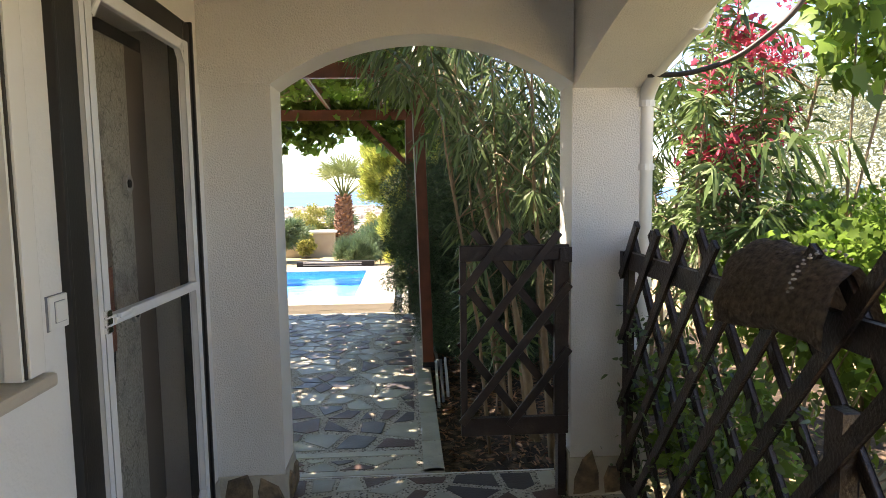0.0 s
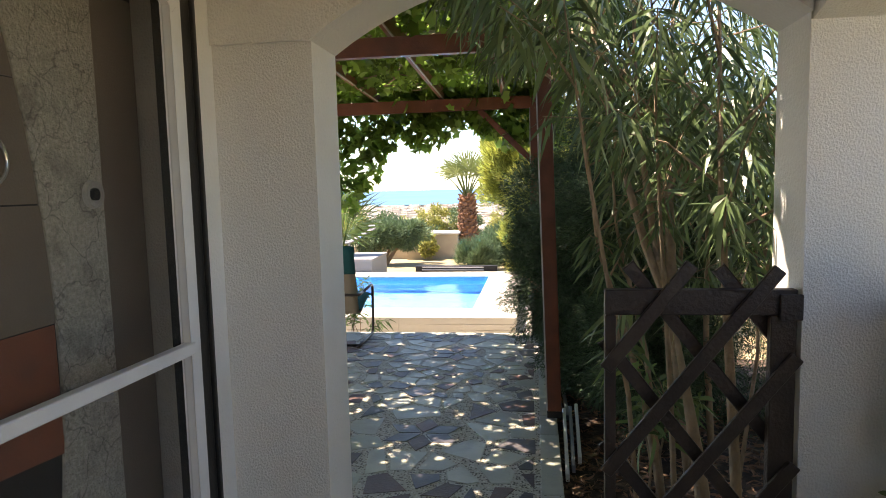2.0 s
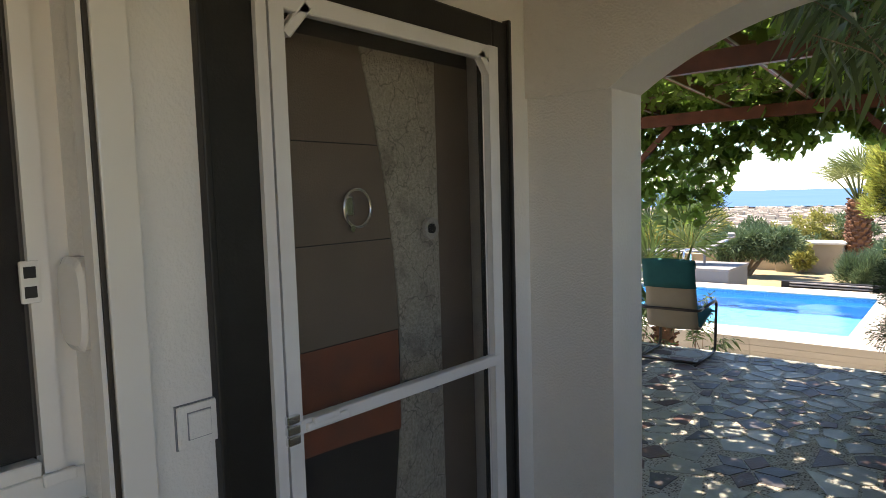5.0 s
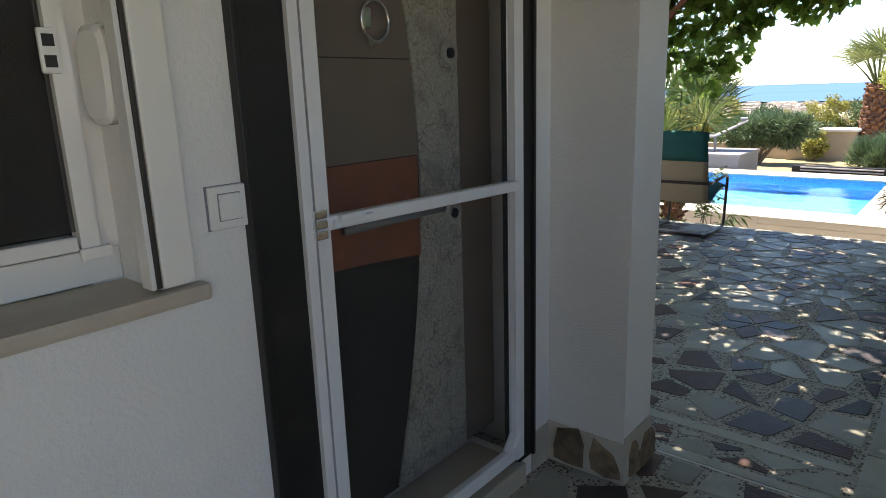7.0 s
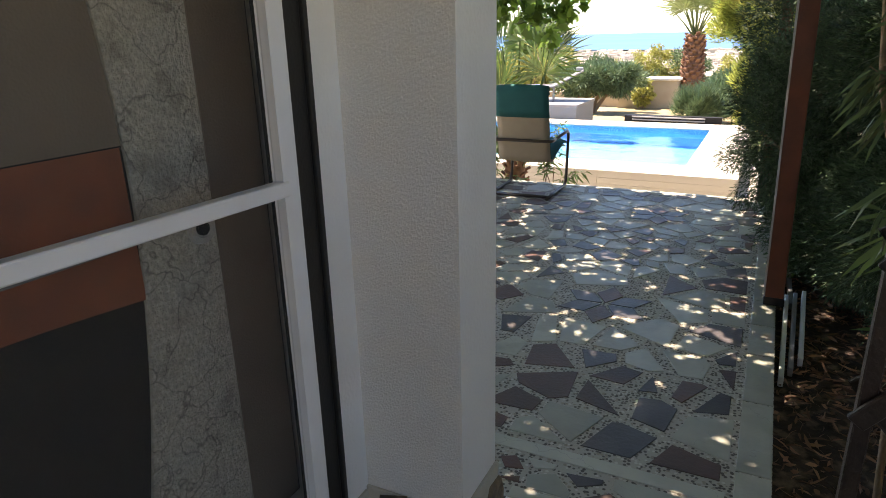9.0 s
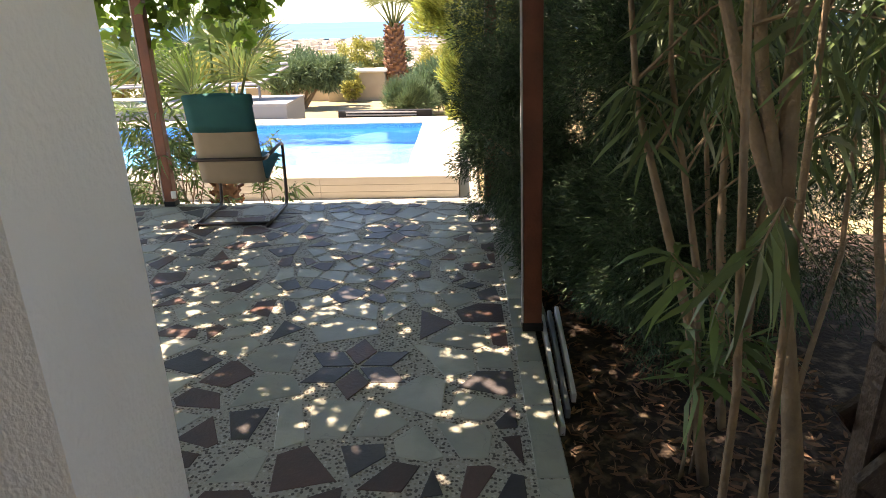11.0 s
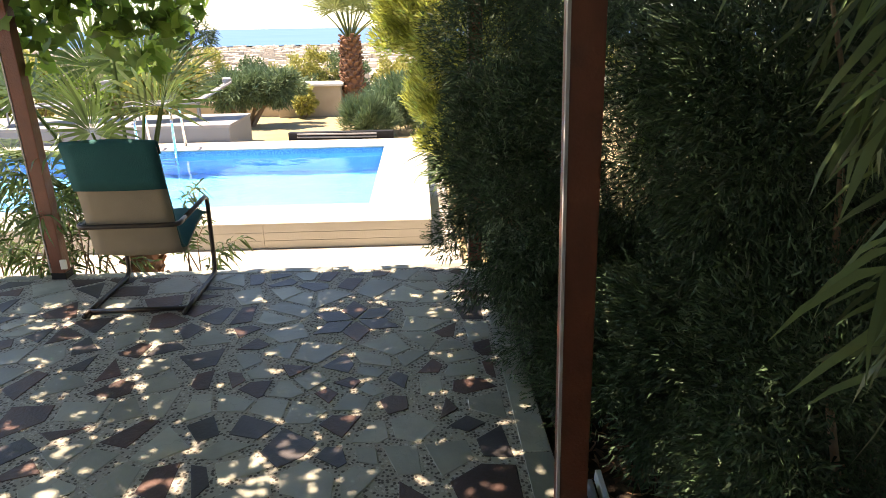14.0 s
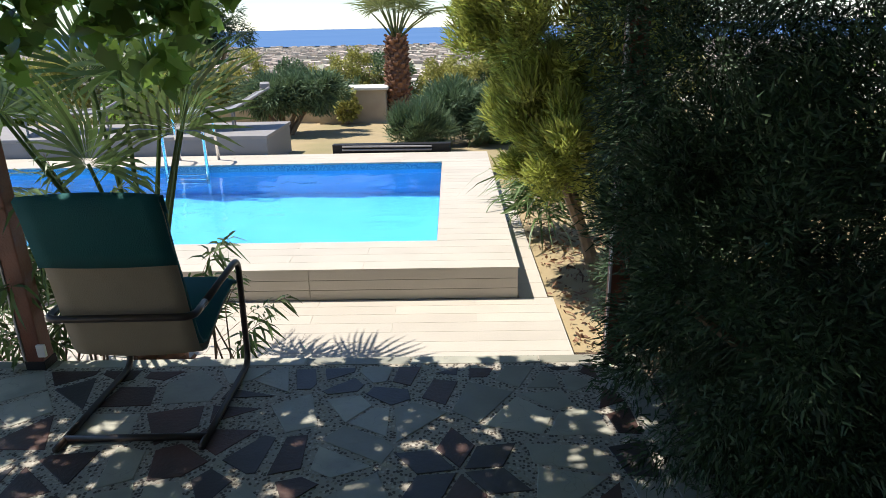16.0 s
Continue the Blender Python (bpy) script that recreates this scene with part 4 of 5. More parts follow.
chair.matrix_basis = pose(-1.985, 7.55, 0.0, 0, 0, 1)

sock = thing("socket_box", "small white socket box low on the post", "socket", at=(-2.69, 7.895, 0.0))
part("casing", box(bmesh.new(), -0.02, 0.02, -0.014, 0.004, 0.075, 0.14, 0.004), PVC, sock)

# ---- mat over the fence ----
mat_thing = thing("pile_mat", "brown loop-pile mat draped over the fence rail", "mat", at=(1.06, 1.70, 1.25))
bm = bmesh.new()
nu, nv = 26, 16
rows = []
for i in range(nu + 1):
    a = math.pi * (-0.18 + 1.36 * i / nu)
    row = []
    for j in range(nv + 1):
        v = -0.22 + 0.44 * j / nv
        r = 0.132 + 0.02 * math.sin(v * 9) + 0.012 * noise.noise((i * 0.4, j * 0.5, 3))
        droop = -0.10 * max(0, math.cos(a) * -1) - 0.02 * (v * 4) ** 2 - 0.06 * max(0, math.cos(a)) ** 2
        row.append(bm.verts.new((-math.cos(a) * r * 1.05, v - 0.05 * math.cos(a), math.sin(a) * r * 0.85 + droop + 0.02)))
    rows.append(row)
for p, q in zip(rows, rows[1:]):
    for j in range(nv):
        bm.faces.new((p[j], p[j + 1], q[j + 1], q[j]))
bmesh.ops.solidify(bm, geom=bm.faces[:], thickness=0.014)
part("pile_sheet", bm, MAT_BROWN, mat_thing, "brown looped pile", True)
bm = bmesh.new()
for i in range(22):
    a = math.pi * (0.02 + 0.72 * i / 21)
    r = 0.139 + 0.025 * math.sin(-0.10 * 9)
    p = Vector((-math.cos(a) * r * 1.05, -0.10 - 0.05 * math.cos(a), math.sin(a) * r * 0.85 + 0.03))
    bmesh.ops.create_icosphere(bm, subdivisions=1, radius=0.008, matrix=Matrix.Translation(p + Vector((0, 0.006 * (-1) ** i, 0))) @ Matrix.Rotation(0.7 * (-1) ** i, 4, 'Z') @ Matrix.Diagonal((0.9, 0.5, 0.5, 1)))
part("braid", bm, ROPE, mat_thing, "pale braided seam")

# ---- drainpipe and hose ----
pipe = thing("drainpipe", "white plastic rain pipe with an elbow on the pillar", "pipe", at=(1.16, 3.1, 0))
at_part("pipe", tube(bmesh.new(), rounded([(1.162, 3.12, 0.0), (1.162, 3.12, 1.97), (1.162, 2.96, 2.09), (1.162, 2.55, 2.2), (1.162, 2.42, 2.32), (1.162, 2.42, 2.8)], 0.05, 4), 0.038, 14), PVC, pipe, "", True)
for z in (1.05, 1.62, 1.92):
    at_part("collar", tube(bmesh.new(), [(1.162, 3.12, z), (1.162, 3.12, z + 0.03)], 0.045, 14), PVC, pipe)
at_part("collar", tube(bmesh.new(), [(1.162, 2.62, 2.183), (1.162, 2.58, 2.193)], 0.046, 14), PVC, pipe)
hose = thing("hose", "thin dark brown hose hanging from the rain pipe", "hose", at=(1.2, 2.9, 2.0))
at_part("hose_run", tube(bmesh.new(), rounded([(1.12, 2.99, 2.05), (1.28, 2.92, 2.04), (1.45, 2.82, 2.09), (1.62, 2.7, 2.24), (1.75, 2.6, 2.5), (1.8, 2.5, 2.9)], 0.08, 4), 0.012, 8), CABLE, hose, "", True)

# ---- rails lying in the bed by the post ----
for k, (x0, x1, m_) in enumerate(((0.225, 0.245, WHITE_METAL), (0.265, 0.29, GREY_RUBBER), (0.31, 0.335, WHITE_METAL))):
    b = link_mesh("metal_rail", bar(bmesh.new(), (x0, 4.75 + 0.12 * k, -0.085), (x1, 5.65 + 0.05 * k, -0.015), 0.022, 0.05), m_)
    tagged(b, "grey aluminium rail lying along the patio edge", "rail", "loose rails by the patio")
for k in range(2):
    b = link_mesh("metal_rail", bar(bmesh.new(), (0.235 + 0.04 * k, 5.7, -0.08), (0.20 + 0.05 * k, 7.85, -0.05), 0.025, 0.04), GREY_RUBBER if k else BLACK)
    tagged(b, "long dark metal rail along the patio edge", "rail", "loose rails by the patio")

# ---- pool side: platform, loungers, ladder, cover roller ----
plat = thing("sun_platform", "low grey boarded platform beside the pool", "platform")
part("deck_top", box(bmesh.new(), -8.5, -3.38, 14.45, 15.9, 0.02, 0.07, 0.004), SLATE, plat, "grey boards")
part("skirt", box(bmesh.new(), -8.5, -3.40, 14.47, 15.88, -0.5, 0.02), GREY_RUBBER, plat, "grey side boards")


def lounger(x, y, rz):
    t = thing("sun_lounger", "grey sling sun lounger with a raised back", "lounger", "loungers by the pool", at=(x, y, 0.07))
    for s in (-0.28, 0.28):
        part("side_rail", tube(bmesh.new(), rounded([(s, -0.95, 0.30), (s, 0.25, 0.30), (s, 0.85, 0.62)], 0.08), 0.018, 8), SLATE, t)
        for q in (-0.75, 0.25):
            part("leg", tube(bmesh.new(), [(s, q, 0.0), (s, q, 0.29)], 0.016, 8), SLATE, t)
    part("sling", sling(bmesh.new(), [(-0.94, 0.30), (-0.3, 0.285), (0.2, 0.29), (0.5, 0.43), (0.84, 0.615)], 0.27, 0.27, 0.02), GREY_RUBBER, t, "grey woven sling")
    part("headrest", box(bmesh.new(), -0.2, 0.2, 0.70, 0.84, 0.60, 0.67, 0.02), SLATE, t)
    t.matrix_basis = pose(x, y, 0.07, 0, 0, rz)
    return t


lounger(-4.35, 15.2, -75)
lounger(-6.4, 15.2, -72)
ladder = thing("pool_ladder", "chrome pool ladder with two curved handrails", "ladder")
for x in (-4.55, -4.0):
    part("handrail", tube(bmesh.new(), rounded([(x, 14.1, PZ), (x, 14.05, 0.48), (x, 13.66, 0.50), (x, 13.62, -0.9)], 0.14, 6), 0.022, 10), CHROME, ladder, "", True)
for z in (-0.38, -0.62, -0.86):
    part("tread", box(bmesh.new(), -4.53, -4.02, 13.58, 13.66, z, z + 0.025, 0.006), CHROME, ladder)
roller = thing("pool_cover_rail", "long dark low frame beside the pool coping", "rail")
part("casing", box(bmesh.new(), -2.45, -0.72, 14.47, 14.62, -0.42, -0.09, 0.01), CHARCOAL, roller, "dark casing")
for z in (-0.11, -0.16):
    part("pipe", tube(bmesh.new(), [(-2.30, 14.44, z), (-1.0, 14.44, z - 0.01)], 0.014, 8), SLATE, roller)

# ---- garden wall and palm ----
gw = thing("garden_wall", "sand-coloured rendered garden wall with a flat cap", "garden wall")
part("wall", box(bmesh.new(), -9.0, -3.75, 20.4, 20.65, -0.9, -0.22), GARDEN_WALL, gw, "low brown wall")
part("pier", box(bmesh.new(), -3.75, -2.2, 20.05, 20.75, -0.9, 0.16, 0.02), GARDEN_WALL, gw)
part("cap", box(bmesh.new(), -3.85, -2.14, 19.98, 20.82, 0.16, 0.22, 0.015), SMOOTH, gw, "pale flat cap")


def fan_leaf_points(hub, axis, radius, n, spread=4.0, cup=0.12):
    """Blade places and directions of one fan-shaped palm leaf."""
    axis = Vector(axis).normalized()
    side = axis.cross(Vector((0, 0, 1)))
    side = side.normalized() if side.length > 0.05 else Vector((1, 0, 0))
    nrm = side.cross(axis)
    c, d, l = [], [], []
    for i in range(n):
        a = spread * (i / (n - 1) - 0.5)
        v = axis * math.cos(a) + side * math.sin(a) + nrm * cup * abs(math.sin(a))
        c.append(Vector(hub) + v * 0.02)
        d.append(v)
        l.append(radius * (0.85 + 0.15 * math.cos(a)) * random.uniform(0.93, 1.04))
    return c, d, l, nrm


def fan_palm(name, label, base, trunk_h, trunk_r, leaves, radius, material, bark, boots):
    t = thing(name, label, "palm", at=base)
    bm = bmesh.new()
    tube(bm, [(0, 0, trunk_h * k / 8) for k in range(9)], [trunk_r * (1.18 - 0.05 * k + 0.04 * math.sin(k * 2.3)) for k in range(9)], 14)
    tk = part("trunk", bm, bark, t, "trunk covered in old leaf stubs")
    bm = bmesh.new()
    br = random.Random(5)
    for k in range(boots):
        a, z = k * 2.39996, trunk_h * (0.02 + 0.98 * k / boots)
        d = Vector((math.cos(a), math.sin(a), 0))
        p = d * trunk_r * (1.08 - 0.36 * k / boots) + Vector((0, 0, z))
        bar(bm, p, p + d * trunk_r * br.uniform(0.28, 0.55) + Vector((0, 0, trunk_r * br.uniform(0.25, 0.5))), trunk_r * 0.42, trunk_r * 0.16, bevel=0)
    part("shag", bm, bark, tk, "cut leaf stubs")["kind"] = "stuff"
    for hub, axis, r, n in leaves:
        c, d, l, nrm = fan_leaf_points(hub, axis, r * radius, n)
        lf = leaf_mesh("leaf", c, d, l, [r * radius * 0.046] * n, material, "lance", 0.04, nrm)
        lf.parent = t
        h = Vector(hub)
        start = Vector((h.x * 0.12, h.y * 0.12, trunk_h - 0.02))
        bmp = tube(bmesh.new(), [start, start.lerp(h, 0.5) + Vector((0, 0, 0.03)), h], [0.012 + trunk_r * 0.07, 0.008 + trunk_r * 0.05, 0.006 + trunk_r * 0.03], 6)
        part("petiole", bmp, material, lf, "thin green leaf stalk")
    return t


random.seed(21)
lv = []
for hub, axis in (((-0.12, -0.15, 1.26), (-0.12, -0.25, 1.0)), ((0.30, -0.05, 1.42), (0.40, -0.2, 0.8)), ((-0.58, 0.0, 1.52), (-0.7, -0.1, 0.9)), ((0.1, 0.35, 1.65), (0.1, 0.3, 1.0)), ((-0.25, 0.3, 1.7), (-0.4, 0.2, 1.0)), ((-0.6, -0.25, 1.15), (-1.0, -0.3, 0.15)), ((-0.2, -0.4, 1.12), (-0.35, -0.9, 0.2)), ((0.0, 0.1, 1.75), (0.15, 0.0, 1.0)), ((-0.7, 0.25, 1.5), (-0.7, 0.2, 0.9)), ((0.35, 0.2, 1.85), (0.5, 0.1, 1.0)), ((-0.9, -0.1, 1.3), (-1.0, -0.2, 0.6))):
    lv.append(((hub[0] * 1.15, hub[1], hub[2] + 0.08), axis, random.uniform(0.95, 1.15), 30))
fan_palm("dwarf_fan_palm", "bushy dwarf fan palm behind the garden chair", (-2.55, 8.75, -0.47), 0.55, 0.13, lv, 0.62, FAN, PALM_BARK, 40)
lv = []
for k in range(15):
    a, e = k * 2.4, radians(32 + 52 * ((k * 7) % 15) / 15)
    dx, dy, dz = math.cos(a) * math.cos(e), math.sin(a) * math.cos(e), math.sin(e)
    lv.append(((dx * 0.85, dy * 0.85, 1.88 + dz * 0.85), (dx, dy, dz - 0.3), random.uniform(0.8, 1.0), 26))
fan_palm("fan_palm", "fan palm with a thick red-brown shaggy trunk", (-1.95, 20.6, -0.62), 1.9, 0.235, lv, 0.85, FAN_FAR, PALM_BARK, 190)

# ---- shrubs, trees and creepers ----


def bush(name, label, category, base, stems, crowns, leaf, material, stem_r=0.02, seed=1, group="", ruffle=0.5):
    """Stems from the base up into crowns of many leaves. crowns: (centre, radii, leaves, lumps, lump size)."""
    t = thing(name, label, category, group, at=base)
    b = Vector(base)
    bm = bmesh.new()
    r = random.Random(seed)
    for k in range(stems):
        cc, rr = crowns[k % len(crowns)][:2]
        top = Vector(cc) - b + Vector((r.uniform(-0.6, 0.6) * rr[0], r.uniform(-0.6, 0.6) * rr[1], r.uniform(-0.2, 0.5) * rr[2]))
        p0 = Vector((r.uniform(-0.12, 0.12), r.uniform(-0.12, 0.12), -0.05))
        midp = p0.lerp(top, 0.5) + Vector((r.uniform(-0.1, 0.1), r.uniform(-0.1, 0.1), 0.08))
        tube(bm, [p0, p0.lerp(midp, 0.5), midp, midp.lerp(top, 0.5), top], [stem_r * q for q in (1, 0.9, 0.7, 0.5, 0.25)], 6)
    part("trunk", bm, BARK, t, "brown woody stems")["kind"] = "stuff"
    shape, L, W, droop = leaf
    C, D = [], []
    for cc, rr, n, lumps, size in crowns:
        p, d = clump_points(n, cc, rr, lumps, size)
        C.append(p)
        D.append(d)
    C, D = np.concatenate(C) - np.array(base), np.concatenate(D)
    k = len(C)
    D = D + rng.normal(size=(k, 3)) * ruffle
    cr = leaf_mesh("crown", C, D, L * rng.uniform(0.7, 1.25, k), W * rng.uniform(0.8, 1.2, k), material, shape, droop)
    cr.parent = t
    return t


SPRAY = ("blade", 0.031, 0.0068, 0.1)
bush("juniper", "dense dark green juniper overhanging the patio edge", "shrub", (0.95, 7.1, -0.12), 8,
     [((0.80, 6.75, 0.95), (0.78, 0.75, 0.95), 70000, 190, 0.16), ((0.85, 7.65, 1.0), (0.92, 0.75, 1.0), 40000, 120, 0.19), ((1.0, 7.1, 1.9), (0.85, 0.9, 0.55), 28000, 90, 0.19), ((0.2, 6.95, 0.75), (0.42, 0.8, 0.62), 44000, 120, 0.12), ((0.2, 7.45, 1.35), (0.42, 0.5, 0.6), 26000, 70, 0.13), ((1.7, 6.3, 1.1), (0.7, 0.7, 1.2), 12000, 60, 0.24), ((1.45, 5.75, 0.6), (0.6, 0.45, 0.75), 16000, 50, 0.2), ((0.55, 6.5, 0.3), (0.5, 0.5, 0.4), 24000, 70, 0.13), ((0.85, 5.75, 0.45), (0.5, 0.42, 0.55), 34000, 90, 0.15), ((1.4, 6.0, 1.25), (0.65, 0.5, 0.85), 30000, 90, 0.2), ((0.95, 6.15, 1.35), (0.42, 0.4, 0.6), 22000, 70, 0.18), ((0.62, 6.2, 0.12), (0.42, 0.5, 0.32), 30000, 80, 0.14), ((0.95, 6.6, 0.3), (0.5, 0.6, 0.5), 24000, 60, 0.18), ((0.85, 5.7, 1.25), (0.52, 0.4, 0.6), 40000, 100, 0.15), ((0.8, 5.3, 0.5), (0.4, 0.4, 0.5), 26000, 70, 0.14), ((0.40, 8.45, 0.5), (0.34, 0.45, 0.75), 34000, 90, 0.13), ((0.6, 7.7, 0.15), (0.45, 0.6, 0.35), 30000, 80, 0.14)],
     SPRAY, JUNIPER, 0.035, 2)
bush("cypress", "tall yellow-green cypress with layered flat sprays", "tree", (0.55, 10.3, -0.5), 5,
     [((0.32, 10.35, 0.72), (0.74, 0.8, 0.62), 46000, 110, 0.13), ((0.22, 10.35, 1.75), (0.92, 0.85, 0.85), 70000, 190, 0.14), ((0.3, 10.35, 3.0), (0.72, 0.7, 1.0), 22000, 90, 0.18)],
     ("blade", 0.065, 0.017, -0.6), CYPRESS, 0.05, 3)
LANCE = ("lance", 0.135, 0.022, 0.35)


def oleander(name, label, base, canes, leaf_mat, seed, whorl=0.03, leaf=0.12, low=0.35, group="", clear=None, hang=0.15, slim=0.16):
    """Many upright canes, each with whorls of long narrow leaves on its upper part. canes: (foot, top, radius, side twigs)."""
    t = thing(name, label, "shrub", group, at=base)
    r = random.Random(seed)
    C, D, L = [], [], []
    b = Vector(base)

    def dress(pts, start):
        n = len(pts) - 1
        s = start
        while s < 1.0:
            i = min(int(s * n), n - 1)
            p = pts[i].lerp(pts[i + 1], s * n - i)
            ax = (pts[i + 1] - pts[i]).normalized()
            a0 = r.uniform(0, 6.28)
            o = ax.orthogonal().normalized()
            w = ax.cross(o)
            for q in range(3):
                a = a0 + q * 2.094
                C.append(p)
                D.append((o * math.cos(a) + w * math.sin(a)) * 0.8 + ax * r.uniform(0.2, 1.0) + Vector((0, 0, -hang)))
                L.append(leaf * r.uniform(0.65, 1.25))
            s += whorl / max((pts[-1] - pts[0]).length, 0.1)

    tw = bmesh.new()
    for foot, top, rad, twigs, *mids in canes:
        f, e = Vector(foot) - b, Vector(top) - b
        m1 = f.lerp(e, 0.35) + Vector((r.uniform(-0.06, 0.06), r.uniform(-0.06, 0.06), 0))
        m2 = f.lerp(e, 0.7) + Vector((r.uniform(-0.06, 0.06), r.uniform(-0.06, 0.06), 0.04))
        if mids:
            m1, m2 = Vector(mids[0]) - b, Vector(mids[1]) - b
        pts = [f, m1, m2, e]
        bm = tube(bmesh.new(), [f, f.lerp(m1, 0.5), m1, m1.lerp(m2, 0.5), m2, e], [rad, rad * 0.92, rad * 0.82, rad * 0.68, rad * 0.5, rad * 0.2], 8)
        for _ in range(twigs):
            s = r.uniform(low, 0.95)
            i = min(int(s * 3), 2)
            p = pts[i].lerp(pts[i + 1], s * 3 - i)
            d = Vector((r.uniform(-1, 1), r.uniform(-1, 1), r.uniform(0.1, 1.1))).normalized()
            ln = r.uniform(0.3, 0.65)
            q = p + d * ln * 0.5 + Vector((0, 0, 0.03))
            z = p + d * ln + Vector((0, 0, -0.05))
            if clear is not None and not clear(z + b):
                continue
            tube(tw, [p, q, z], [min(rad * 0.3, 0.008), min(rad * 0.2, 0.005), 0.002], 5)
            dress([p, q, z], 0.4)
        part("cane", bm, BARK, t, "", True)
        dress(pts, max(low + 0.15, 0.6))
    part("twig_growth", tw, BARK, t, "thin brown twigs")["kind"] = "stuff"
    ok = [i for i, c_ in enumerate(C) if clear is None or clear(c_ + b)]
    C, D, L = [C[i] for i in ok], [D[i] for i in ok], [L[i] for i in ok]
    k = len(C)
    lf = leaf_mesh("foliage", np.array(C), np.array(D), np.array(L), np.array(L) * slim, leaf_mat, "lance", 0.55)
    lf.parent = t
    return t


cr_ = random.Random(8)
TRUNK = ((0.82, 4.08, -0.12), (0.66, 4.15, 1.0))
canes = [(*TRUNK, 0.038, 0, (0.775, 4.10, 0.3), (0.715, 4.125, 0.68)),
         (TRUNK[1], (0.28, 4.45, 2.6), 0.024, 10, (0.56, 4.22, 1.28), (0.44, 4.32, 1.75)),
         (TRUNK[1], (0.50, 4.35, 2.7), 0.022, 11, (0.59, 4.22, 1.35), (0.53, 4.29, 1.85)),
         (TRUNK[1], (0.75, 4.55, 2.7), 0.027, 12, (0.665, 4.22, 1.35), (0.66, 4.32, 1.8)),
         ((0.70, 4.48, -0.12), (0.26, 4.75, 2.4), 0.022, 14, (0.60, 4.52, 0.50), (0.38, 4.6, 1.25)),
         ((0.72, 4.60, -0.12), (0.42, 4.7, 2.3), 0.016, 14, (0.62, 4.58, 0.7), (0.47, 4.58, 1.35)),
         ((0.86, 3.75, -0.12), (0.72, 3.72, 2.5), 0.024, 14, (0.80, 3.72, 0.7), (0.74, 3.70, 1.5)),
         ((0.66, 3.98, -0.12), (0.50, 3.85, 2.5), 0.014, 12, (0.62, 3.97, 0.7), (0.56, 3.92, 1.5))]
for k in range(9):
    fx, fy = cr_.uniform(0.85, 1.5), cr_.uniform(4.0, 5.3)
    canes.append(((fx, fy, -0.12), (fx + cr_.uniform(-0.45, 0.2), fy + cr_.uniform(-0.3, 0.45), cr_.uniform(1.9, 2.8)), cr_.uniform(0.012, 0.022), 13))
canes.append(((0.5, 3.9, -0.12), (0.13, 3.37, 2.34), 0.012, 5))
canes.append(((0.62, 4.5, 1.95), (-0.1, 4.7, 2.42), 0.012, 12))
canes.append(((0.6, 4.7, 1.9), (-0.3, 5.05, 2.45), 0.012, 12))
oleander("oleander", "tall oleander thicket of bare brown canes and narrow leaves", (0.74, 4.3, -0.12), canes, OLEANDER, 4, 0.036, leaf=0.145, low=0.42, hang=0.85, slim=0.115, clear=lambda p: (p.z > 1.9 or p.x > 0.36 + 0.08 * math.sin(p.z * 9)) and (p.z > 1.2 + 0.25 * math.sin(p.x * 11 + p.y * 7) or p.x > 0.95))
canes = []
for k in range(3):
    canes.append(((0.62 + 0.05 * k, 4.5 + 0.03 * k, -0.12), (0.62 + cr_.uniform(-0.1, 0.15), 4.45 + cr_.uniform(-0.1, 0.15), cr_.uniform(0.4, 0.65)), 0.008, 1))
oleander("oleander_shoot", "young oleander shoots with broad fresh leaves", (0.5, 4.5, -0.12), canes, OLEANDER_SUNLIT, 6, 0.035, 0.16, 0.3)
canes = []
for k in range(12):
    fx, fy = cr_.uniform(1.6, 2.25), cr_.uniform(3.7, 4.9)
    canes.append(((fx, fy, -0.12), (fx + cr_.uniform(-0.35, 0.3), fy + cr_.uniform(-0.5, 0.3), cr_.uniform(1.7, 2.9)), 0.018, 8))
pink = oleander("flowering_oleander", "oleander bush with crimson pink flowers outside the porch", (2.1, 4.4, -0.12), canes, OLEANDER_SUNLIT, 9, 0.03, 0.15, 0.3)
for k, (x, y, z) in enumerate(((2.05, 3.9, 1.62), (1.95, 3.85, 1.70), (1.98, 3.9, 2.40), (2.12, 3.95, 2.33), (1.9, 3.95, 2.15), (2.45, 4.2, 1.92), (2.42, 4.15, 2.28), (2.65, 4.3, 2.75), (2.2, 4.1, 2.72), (2.15, 4.0, 1.78), (1.85, 3.95, 1.78))):
    n = 75
    p = np.array((x * 0.92, y - 0.33, z)) - np.array((2.1, 4.4, -0.12)) + rng.normal(size=(n, 3)) * (0.065, 0.06, 0.06)
    fl = leaf_mesh("flower_head", p, sphere_dirs(n), rng.uniform(0.032, 0.055, n), rng.uniform(0.028, 0.045, n), PETAL, "broad", 0.0)
    fl.parent = pink
    fl["label"], fl["kind"] = "crimson flower cluster", "stuff"
canes = []
for k in range(18):
    fx, fy = cr_.uniform(-3.5, -2.75), cr_.uniform(8.2, 8.9)
    canes.append(((fx, fy, -0.5), (fx + cr_.uniform(-0.3, 0.3), fy + cr_.uniform(-0.2, 0.2), cr_.uniform(0.2, 0.75)), 0.008, 3))
for k in range(5):
    canes.append(((-2.15 + 0.05 * k, 8.45, -0.5), (-2.05 + cr_.uniform(-0.12, 0.12), 8.4 + cr_.uniform(-0.1, 0.2), cr_.uniform(-0.05, 0.3)), 0.007, 1))
oleander("low_oleander", "sparse low oleander shrub beside the lower deck", (-3.0, 8.5, -0.5), canes, OLEANDER_SUNLIT, 12, 0.04, 0.13, 0.2)

